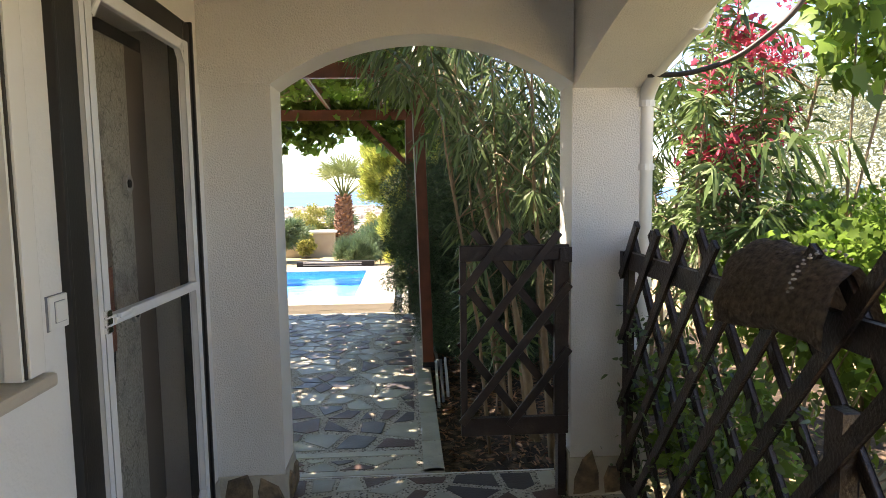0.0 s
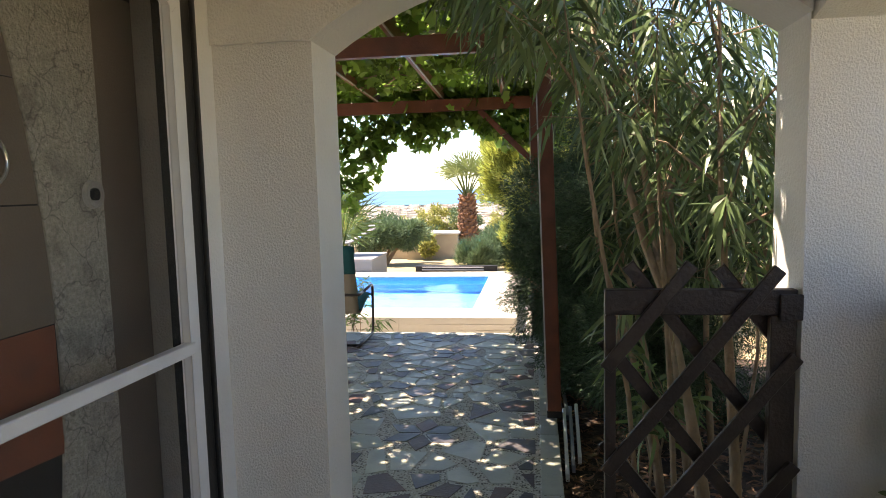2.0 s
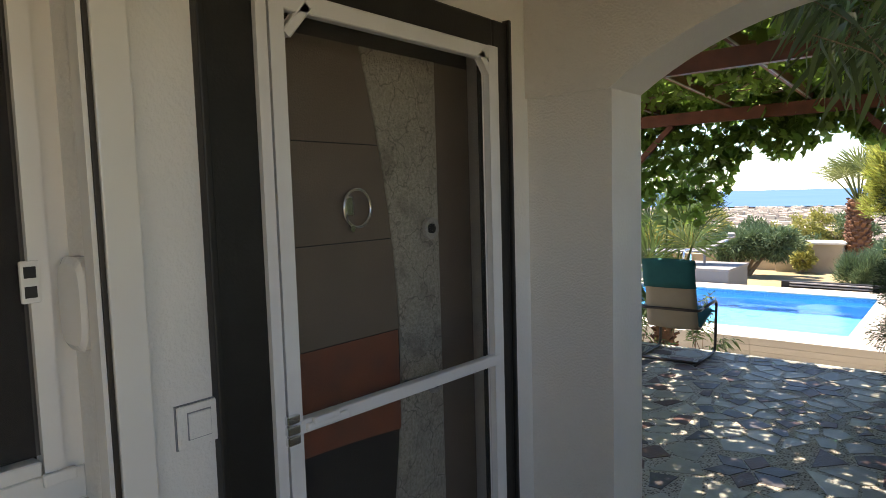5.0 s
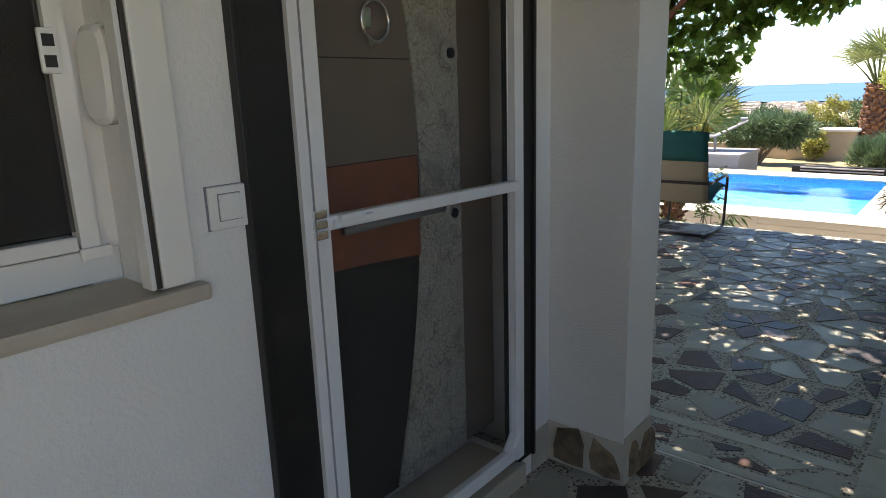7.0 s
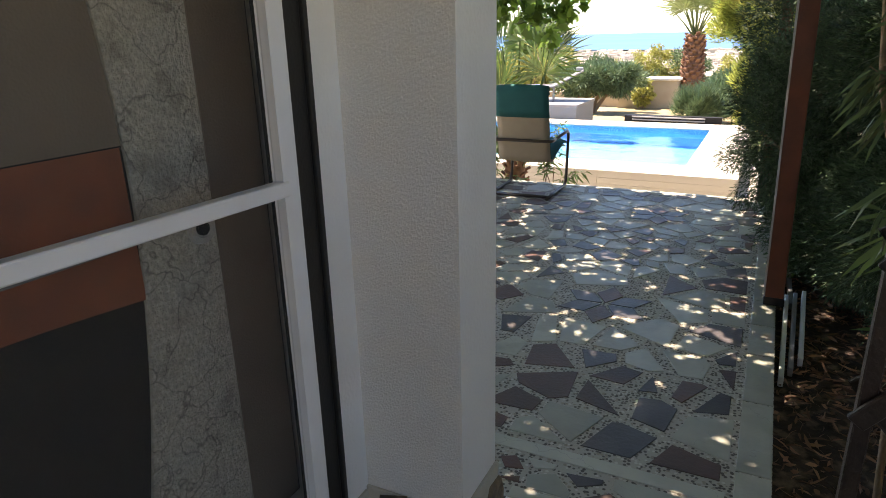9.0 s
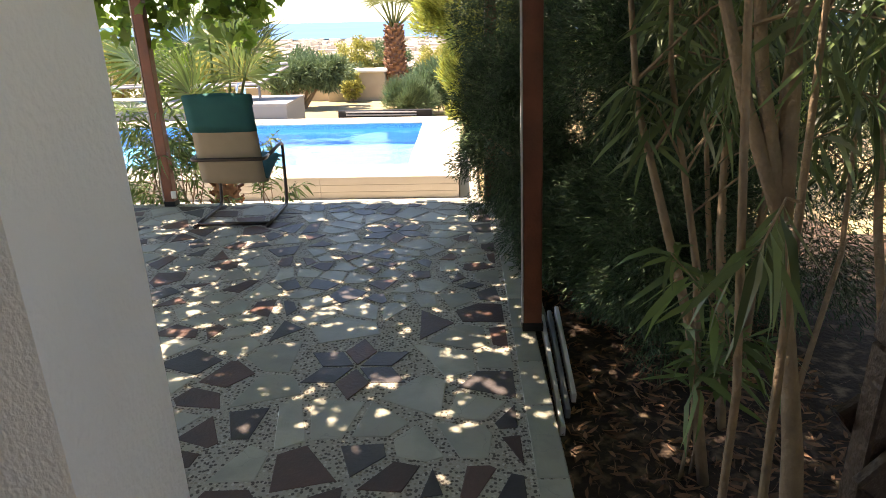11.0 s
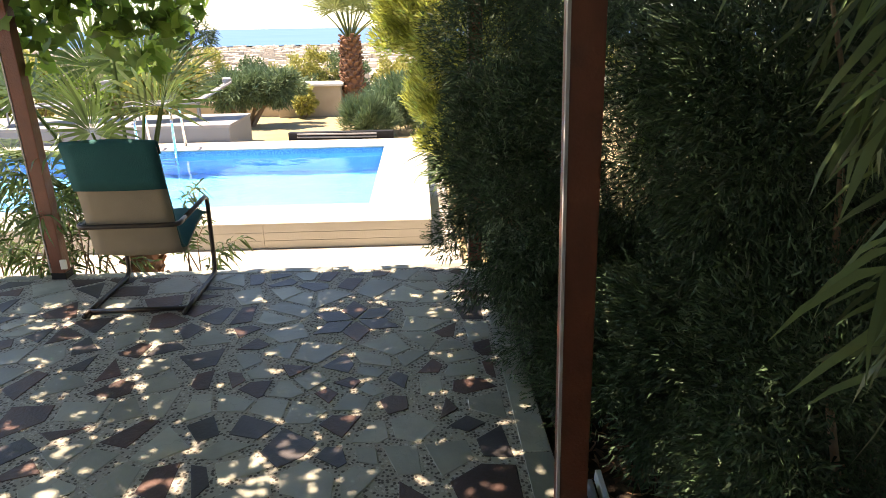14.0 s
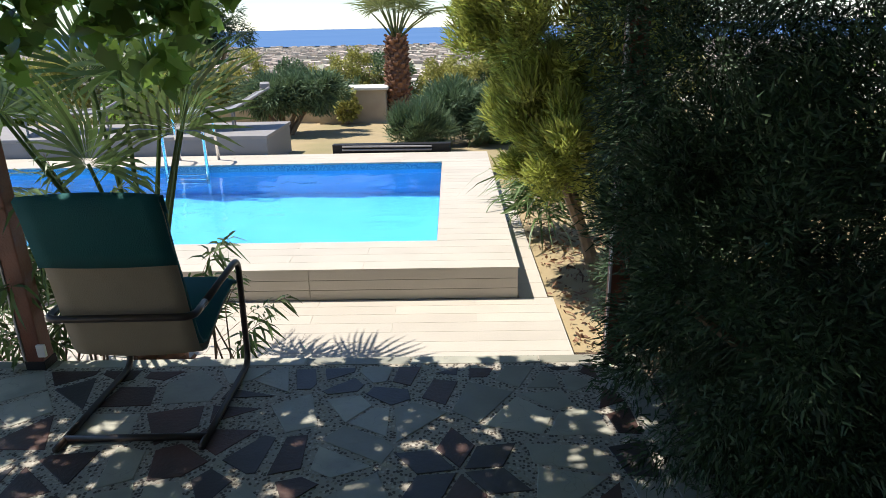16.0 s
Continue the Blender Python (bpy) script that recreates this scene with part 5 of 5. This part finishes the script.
# vine over the pergola and its hanging fringe
vine = thing("vine", "leafy grape vine covering the pergola", "vine", at=(0, 0, 2.7))
n = 25500
vx, vy = rng.uniform(-4.3, 0.6, n), rng.uniform(3.38, 8.2, n)
thin = np.array([noise.noise((x * 1.1, y * 1.1, 5.0)) for x, y in zip(vx, vy)])
keep = rng.uniform(0, 1, n) < np.clip(0.88 + thin * 0.9, 0.5, 1.0)
vx, vy = vx[keep], vy[keep]
open_side = (vx > -0.15) & (vy < 5.4) & (rng.uniform(0, 1, len(vx)) < 0.75)
vx, vy = vx[~open_side], vy[~open_side]
vx = np.concatenate([vx, rng.uniform(-3.8, -0.2, 4000)])
vy = np.concatenate([vy, rng.uniform(3.4, 5.0, 4000)])
vz = PH + 0.47 - 0.043 * (vy - 3.4) + rng.normal(0.06, 0.07, len(vx))
C = np.stack([vx, vy, vz - 2.7], 1)
D = np.stack([rng.normal(0, 1, len(vx)), rng.normal(0, 1, len(vx)), rng.normal(-0.1, 0.35, len(vx))], 1)
lf = leaf_mesh("canopy", C, D, rng.uniform(0.07, 0.115, len(vx)), rng.uniform(0.07, 0.11, len(vx)), VINE, "broad", 0.2)
lf.parent = vine
n = 3600
fx = rng.uniform(-4.3, 0.35, n)


def fringe_low(x):
    return np.interp(x, [-4.3, -3.2, -2.0, -1.75, -1.5, -1.3, -0.6, 0.0, 0.4], [1.5, 1.42, 1.42, 1.52, 1.85, 2.06, 2.12, 1.95, 1.9])


lo_ = fringe_low(fx) + 0.09 * np.sin(fx * 7.3) + 0.05 * np.sin(fx * 17)
fz = lo_ + (2.75 - lo_) * rng.uniform(0, 1, n) ** 0.8
fy = rng.normal(8.06, 0.06, n)
C = np.stack([fx, fy, fz - 2.7], 1)
D = np.stack([rng.normal(0, 1, n), rng.normal(-0.2, 0.8, n), rng.normal(-0.5, 0.5, n)], 1)
lf = leaf_mesh("fringe", C, D, rng.uniform(0.08, 0.13, n), rng.uniform(0.08, 0.13, n), VINE, "broad", 0.15)
lf.parent = vine
bm = bmesh.new()
vr = random.Random(9)
for k in range(46):
    x, y = vr.uniform(-4.0, 0.3), vr.uniform(3.9, 7.6)
    pts = []
    for q in range(7):
        pts.append((x, y, PH + 0.45 - 0.043 * (y - 3.4) - 2.7 + vr.uniform(-0.06, 0.08)))
        x, y = x + vr.uniform(-0.35, 0.35), min(y + vr.uniform(0.0, 0.4), 8.8)
    tube(bm, pts, [0.012 - 0.0012 * q for q in range(7)], 5)
part("stems", bm, BARK, vine, "thin brown vine stems")["kind"] = "stuff"

# creeper and large vine leaves by the fence
bush("creeper", "bright green creeper growing through the fence", "shrub", (1.5, 2.6, -0.12), 10,
     [((2.2, 2.9, 1.05), (0.5, 0.5, 0.4), 2000, 40, 0.14), ((2.4, 2.1, 0.8), (0.5, 0.7, 0.6), 2600, 50, 0.2), ((1.3, 2.6, 0.45), (0.2, 0.5, 0.4), 1000, 24, 0.12), ((2.3, 3.3, 0.9), (0.6, 0.5, 0.6), 2600, 30, 0.25)],
     ("broad", 0.062, 0.048, 0.2), VINE, 0.008, 14)
bush("hanging_vine", "hanging vine with large bright green leaves", "vine", (2.35, 3.1, -0.12), 3,
     [((2.2, 3.1, 2.5), (0.28, 0.3, 0.42), 330, 22, 0.14), ((2.6, 3.3, 2.9), (0.6, 0.4, 0.4), 500, 22, 0.2)],
     ("broad", 0.10, 0.095, 0.2), VINE, 0.012, 15)
n = 900
C = np.stack([rng.normal(1.06, 0.04, n), rng.uniform(1.6, 3.03, n), rng.uniform(0.15, 1.0, n)], 1)
D = sphere_dirs(n)
lf = leaf_mesh("fence_creeper", C, D, rng.uniform(0.02, 0.05, n), rng.uniform(0.01, 0.025, n), OLEANDER, "lance", 0.2)
tagged(lf, "thin wiry creeper twined in the fence laths", "creeper", kind="stuff")
bush("olive_tree", "silver-green olive tree beyond the porch", "tree", (4.6, 7.2, -0.12), 7,
     [((4.6, 7.2, 1.7), (1.5, 1.3, 1.3), 15000, 90, 0.3), ((5.6, 8.0, 1.6), (1.4, 1.3, 1.5), 11000, 70, 0.32), ((3.5, 6.6, 1.2), (0.9, 0.8, 1.0), 8000, 50, 0.25)],
     ("lance", 0.07, 0.018, 0.1), OLIVE, 0.06, 16)
for k, (x, y, h) in enumerate(((7.2, 6.0, 1.6), (7.0, 9.5, 1.3), (6.2, 12.5, 1.2), (4.2, 4.6, 0.8), (2.9, 10.2, 1.4), (3.4, 2.4, 0.7), (8.0, 3.0, 1.8))):
    bush("garden_shrub", "rounded green garden shrub", "shrub", (x, y, -0.12), 5, [((x, y, h * 0.5), (1.1, 1.1, h * 0.6), 4200, 40, 0.3)], ("broad", 0.07, 0.05, 0.1), (HEDGE, VINE, OLIVE)[k % 3], 0.02, 20 + k, "shrubs round the house")

for k, (x, y, h) in enumerate(((7.4, 4.6, 4.4), (8.6, 8.2, 4.0))):
    bush("garden_tree", "leafy green garden tree east of the house", "tree", (x, y, -0.12), 5, [((x, y, h * 0.62), (1.7, 1.7, h * 0.42), 9000, 80, 0.36), ((x, y, h * 0.28), (1.3, 1.3, h * 0.25), 3000, 40, 0.3)], ("broad", 0.10, 0.07, 0.1), (VINE, OLIVE)[k % 2], 0.07, 80 + k, "trees east of the house")

# strappy clump by the deck
clump = thing("spider_plant", "clump of arching strap leaves beside the deck", "plant", at=(0.20, 11.55, -0.5))
n = 420
a = rng.uniform(0, 6.283, n)
C = np.stack([rng.normal(0, 0.11, n), rng.normal(0, 0.12, n), rng.uniform(0.15, 0.75, n)], 1)
D = np.stack([np.cos(a), np.sin(a), rng.uniform(0.2, 1.4, n)], 1)
lf = leaf_mesh("strap_foliage", C, D, rng.uniform(0.4, 0.7, n), np.full(n, 0.026), OLEANDER_SUNLIT, "lance", 0.75)
lf.parent = clump

# far bushes
bush("spreading_juniper", "flat-topped green pine bush behind the pool", "shrub", (-4.0, 18.2, -0.5), 7,
     [((-4.2, 18.2, 0.28), (0.7, 0.7, 0.30), 7000, 34, 0.2), ((-3.4, 18.4, 0.35), (0.6, 0.6, 0.30), 6500, 30, 0.2)],
     ("blade", 0.13, 0.03, 0.0), BLUE_GREEN, 0.05, 31)
bush("wall_creeper", "yellow-green creeper on the garden wall", "shrub", (-3.15, 19.85, -0.6), 3,
     [((-3.1, 19.85, -0.2), (0.3, 0.2, 0.38), 900, 14, 0.12)], ("broad", 0.08, 0.06, 0.1), HEDGE, 0.012, 32)
bush("lavender", "grey-green lavender bush at the palm foot", "shrub", (-1.25, 15.9, -0.45), 4,
     [((-1.2, 15.9, -0.12), (0.55, 0.45, 0.36), 7000, 36, 0.13)], ("blade", 0.14, 0.016, -0.5), BLUE_GREEN, 0.01, 33)
bush("blue_juniper", "low spreading blue-green juniper", "shrub", (0.4, 16.6, -0.5), 6,
     [((-0.7, 16.8, 0.15), (0.8, 0.7, 0.42), 9000, 50, 0.18), ((0.25, 16.5, 0.05), (0.8, 0.8, 0.45), 8000, 44, 0.2), ((1.4, 16.4, 0.15), (1.0, 0.9, 0.6), 6000, 40, 0.25)], ("blade", 0.12, 0.026, -0.1), BLUE_GREEN, 0.03, 34)
hr = random.Random(17)
for k in range(15):
    x = -9.5 + 1.05 * k + hr.uniform(-0.3, 0.3)
    h = hr.uniform(1.15, 1.7)
    y = 22.8 + hr.uniform(-0.4, 1.2)
    bush("hedge_shrub", "loose yellow-green hedge shrub above the coast", "shrub", (x, y, -0.9), 4, [((x, y, -0.9 + h * 0.6), (1.0, 0.8, h * 0.58), 5200, 44, 0.2)], ("broad", 0.075, 0.045, 0.1), (HEDGE, BLUE_GREEN, HEDGE)[k % 3], 0.025, 40 + k, "hedge above the coast")
for k in range(8):
    x, y = -11.5 + 0.95 * k, 18.0 + hr.uniform(-0.5, 0.8)
    if x > -5.4:
        break
    bush("pool_shrub", "green shrub beyond the pool", "shrub", (x, y, -0.5), 4, [((x, y, 0.3), (0.8, 0.7, 0.8), 3200, 30, 0.24)], ("broad", 0.08, 0.05, 0.1), (HEDGE, OLIVE, VINE)[k % 3], 0.025, 60 + k, "shrubs beyond the pool")
bush("pine", "dark green pine beyond the garden", "tree", (-8.6, 26.0, -2.0), 5,
     [((-8.6, 26.0, 2.2), (1.6, 1.4, 1.5), 7000, 50, 0.4), ((-7.6, 26.0, 1.5), (0.8, 0.8, 0.6), 2000, 18, 0.3)], ("blade", 0.16, 0.03, 0.1), JUNIPER, 0.12, 70)

# leaf litter in the bed
n = 2600
C = np.stack([rng.uniform(0.22, 1.5, n), rng.uniform(3.45, 6.2, n), rng.uniform(-0.12, -0.085, n)], 1)
D = np.stack([rng.normal(0, 1, n), rng.normal(0, 1, n), rng.normal(0, 0.15, n)], 1)
LITTER = mat("dead_brown_leaf", (0.22, 0.12, 0.07), 0.8, island=0.6)
lf = leaf_mesh("leaf_litter", C, D, rng.uniform(0.03, 0.10, n), rng.uniform(0.008, 0.018, n), LITTER, "lance", 0.0)
tagged(lf, "dead brown leaves on the soil of the bed", "leaf litter", kind="stuff")

n = 1500
C = np.stack([rng.uniform(0.08, 1.0, n), rng.uniform(8.1, 13.0, n), rng.uniform(-0.56, -0.50, n)], 1)
D = np.stack([rng.normal(0, 1, n), rng.normal(0, 1, n), rng.normal(0, 0.2, n)], 1)
lf = leaf_mesh("leaf_litter", C, D, rng.uniform(0.03, 0.09, n), rng.uniform(0.012, 0.028, n), LITTER, "lance", 0.0)
tagged(lf, "dry red-brown leaves on the soil beside the deck", "leaf litter", kind="stuff")

# ---- paving stones, laid last ----


def clip(poly, px, py, nx, ny):
    """The part of a polygon on the inner side of a line through (px, py) with outward normal (nx, ny)."""
    out = []
    for i, a in enumerate(poly):
        b = poly[(i + 1) % len(poly)]
        da, db = (a[0] - px) * nx + (a[1] - py) * ny, (b[0] - px) * nx + (b[1] - py) * ny
        if da <= 0:
            out.append(a)
        if (da < 0 < db) or (db < 0 < da):
            t = da / (da - db)
            out.append((a[0] + t * (b[0] - a[0]), a[1] + t * (b[1] - a[1])))
    return out


def inset(poly, d):
    k = len(poly)
    res = poly
    for i in range(k):
        a, b = poly[i], poly[(i + 1) % k]
        ex, ey = b[0] - a[0], b[1] - a[1]
        l = math.hypot(ex, ey)
        if l < 1e-6:
            continue
        nx, ny = ey / l, -ex / l
        res = clip(res, a[0] - nx * d, a[1] - ny * d, nx, ny)
        if len(res) < 3:
            return []
    return res


def area(p):
    return abs(sum(p[i][0] * p[(i + 1) % len(p)][1] - p[(i + 1) % len(p)][0] * p[i][1] for i in range(len(p)))) / 2


def tile_mesh(poly, top=0.0, edge=0.0025, bottom=-0.010, bm=None):
    bm = bm or bmesh.new()
    inner = inset(poly, edge) or poly
    lo = [bm.verts.new((x, y, bottom)) for x, y in poly]
    md = [bm.verts.new((x, y, top - 0.0012)) for x, y in poly]
    k = len(poly)
    if len(inner) == k:
        hi = [bm.verts.new((x, y, top)) for x, y in inner]
        bm.faces.new(hi)
        for i in range(k):
            bm.faces.new((md[i], md[(i + 1) % k], hi[(i + 1) % k], hi[i]))
    else:
        bm.faces.new(md)
    for i in range(k):
        bm.faces.new((lo[i], lo[(i + 1) % k], md[(i + 1) % k], md[i]))
    return bm


STARS = ((-0.672, 5.133), (-0.686, 7.12))
pr = random.Random(42)


def lay(x0, x1, y0, y1, gap, skip_stars, dark_share, joined=False):
    """Irregular stones over a stretch of floor; joined: one mesh for each colour."""
    whole = {m.name: bmesh.new() for m in (DARK_TILE, BLUE_TILE, PALE_TILE)}
    seeds = []
    tries = 0
    while tries < 9000:
        tries += 1
        p = (pr.uniform(x0, x1), pr.uniform(y0, y1))
        g = gap * pr.choice((0.5, 0.7, 1.0, 1.25))
        if any(math.hypot(p[0] - s[0], p[1] - s[1]) < 0.40 for s in skip_stars):
            continue
        if all(math.hypot(p[0] - q[0], (p[1] - q[1])) > max(g, q[2]) * 0.95 for q in seeds):
            seeds.append((*p, g * 0.9))
    pts = [(s[0], s[1]) for s in seeds] + list(skip_stars)
    dark_at = []
    for i, s in enumerate(seeds):
        cell = [(x0, y0), (x1, y0), (x1, y1), (x0, y1)]
        for q in sorted(pts, key=lambda q: math.hypot(q[0] - s[0], q[1] - s[1]))[1:26]:
            dx, dy = q[0] - s[0], q[1] - s[1]
            l = math.hypot(dx, dy)
            w = 0.5 if q not in skip_stars else 0.42
            cell = clip(cell, s[0] + dx * w, s[1] + dy * w, dx / l, dy / l)
        for sx, sy in skip_stars:
            d = math.hypot(sx - s[0], sy - s[1])
            if d < 1.0:
                nx, ny = (sx - s[0]) / d, (sy - s[1]) / d
                cell = clip(cell, sx - nx * 0.27, sy - ny * 0.27, nx, ny)
        near_dark = sum(1 for q in dark_at if math.hypot(s[0] - q[0], s[1] - q[1]) < gap * 1.25)
        dark = near_dark < 5 and pr.random() < dark_share + 0.12 * (1 - near_dark) and all(math.hypot(s[0] - q[0], s[1] - q[1]) > 0.52 for q in skip_stars)
        cell = inset(cell, pr.uniform(0.006, 0.02) if not dark else pr.uniform(0.013, 0.032))
        if dark:
            dark_at.append(s)
        if len(cell) < 3 or area(cell) < 0.0015:
            continue
        most = pr.choice((4, 4, 4, 5) if not dark else (3, 4, 4, 4, 5))
        if len(cell) > most:
            while len(cell) > most:
                lens = [(math.hypot(cell[j][0] - cell[(j + 1) % len(cell)][0], cell[j][1] - cell[(j + 1) % len(cell)][1]), j) for j in range(len(cell))]
                cell.pop(min(lens)[1])
        m_ = pr.choice((DARK_TILE, DARK_TILE, BLUE_TILE)) if dark else PALE_TILE
        if joined:
            tile_mesh(cell, bm=whole[m_.name])
        else:
            part("paving_stone", tile_mesh(cell, pr.uniform(-0.0006, 0.0004)), m_, floor)
    for m_ in (DARK_TILE, BLUE_TILE, PALE_TILE):
        if joined:
            part("paving_stones", whole[m_.name], m_, floor)["kind"] = "stuff"
        else:
            whole[m_.name].free()


lay(-3.35, 0.06, 3.76, 7.90, 0.215, STARS, 0.66)
lay(-0.90, 0.78, 1.9, 3.40, 0.22, (), 0.62)
lay(-0.90, 0.78, -3.95, 1.88, 0.26, (), 0.66, True)
lay(-0.86, 0.05, 3.48, 3.66, 0.20, (), 0.7)
for sx, sy in STARS:
    for k in range(6):
        a = radians((90 if sy < 6 else 97) + 60 * k)
        R = 0.28
        p = [(sx + 0.012 * math.cos(a), sy + 0.012 * math.sin(a)), (sx + R * 0.58 * math.cos(a - 0.52), sy + R * 0.58 * math.sin(a - 0.52)), (sx + R * math.cos(a), sy + R * math.sin(a)), (sx + R * 0.58 * math.cos(a + 0.52), sy + R * 0.58 * math.sin(a + 0.52))]
        part("star_stone", tile_mesh(inset(p, 0.003) or p, 0.0005), BLUE_TILE if k % 3 else DARK_TILE, floor, "dark marble star point")
# pale strips: threshold under the arch, its bright joint, the patio border
for x0, x1, y0, y1 in ((-0.60, 0.19, 3.42, 3.475), (-0.86, 0.05, 3.67, 3.735)):
    part("border_strip", tile_mesh([(x0, y0), (x1, y0), (x1, y1), (x0, y1)], 0.0), PALE_TILE, floor)
part("white_joint", tile_mesh([(-0.60, 3.405), (0.79, 3.405), (0.79, 3.413), (-0.60, 3.413)], 0.001), SMOOTH, floor, "bright white joint strip")
yy = 3.43
while yy < 7.95:
    ln = pr.uniform(0.3, 0.6)
    part("border_strip", tile_mesh([(0.075, yy), (0.188, yy), (0.188, min(yy + ln, 7.985)), (0.075, min(yy + ln, 7.985))], 0.0), PALE_TILE, floor)
    yy += ln + 0.008
xx = -3.35
while xx < 0.02:
    ln = pr.uniform(0.4, 0.7)
    part("border_strip", tile_mesh([(xx, 7.915), (min(xx + ln, 0.07), 7.915), (min(xx + ln, 0.07), 7.985), (xx, 7.985)], 0.0), PALE_TILE, floor)
    xx += ln + 0.008

# deck boards of the lower deck, the coping and its faces
def deck_board(x0, x1, y0, y1, z, owner, h=0.011, name="deck_board"):
    bm = box(bmesh.new(), x0, x1, y0, y1, z - h, z)
    part(name, bm, DECK, owner)


def boards(x0, x1, y0, y1, z, owner, length, width, shift=0.5):
    k, y = 0, y0
    while y < y1 - 0.02:
        e = min(y + width, y1)
        x = x1 + (length * shift if k % 2 else 0)
        while x > x0 + 0.02:
            a, b = max(x - length, x0), min(x, x1)
            if b - a > 0.03:
                deck_board(a + 0.003, b - 0.0, y, e - 0.003, z, owner)
            x -= length
        y = e
        k += 1


boards(-5.2, 0.06, 8.0, PY0 - 0.003, LZ + 0.005, deck_low, 1.2, 0.145, 0.5)
boards(PX + 0.003, 0.02, PY0, 13.2, LZ + 0.005, deck_low, 0.4, 0.3, 0)
boards(-5.4, PX - 0.001, PY0, WY0 + 0.004, PZ, deck_high, 1.2, 0.165, 0.5)
boards(WX1 - 0.004, PX - 0.001, WY0 + 0.006, WY1 - 0.006, PZ, deck_high, 0.8, 0.165, 0)
boards(-6.6, PX - 0.001, WY1 - 0.004, PY1, PZ, deck_high, 1.2, 0.17, 0.5)
for k in range(3):
    z0 = LZ + 0.008 + k * 0.081
    for x1 in (PX - 0.012, PX - 1.62, PX - 3.23):
        part("face_board", box(bmesh.new(), x1 - 1.6, x1, PY0 + 0.002, PY0 + 0.011, z0, z0 + 0.077), DECK, deck_high)
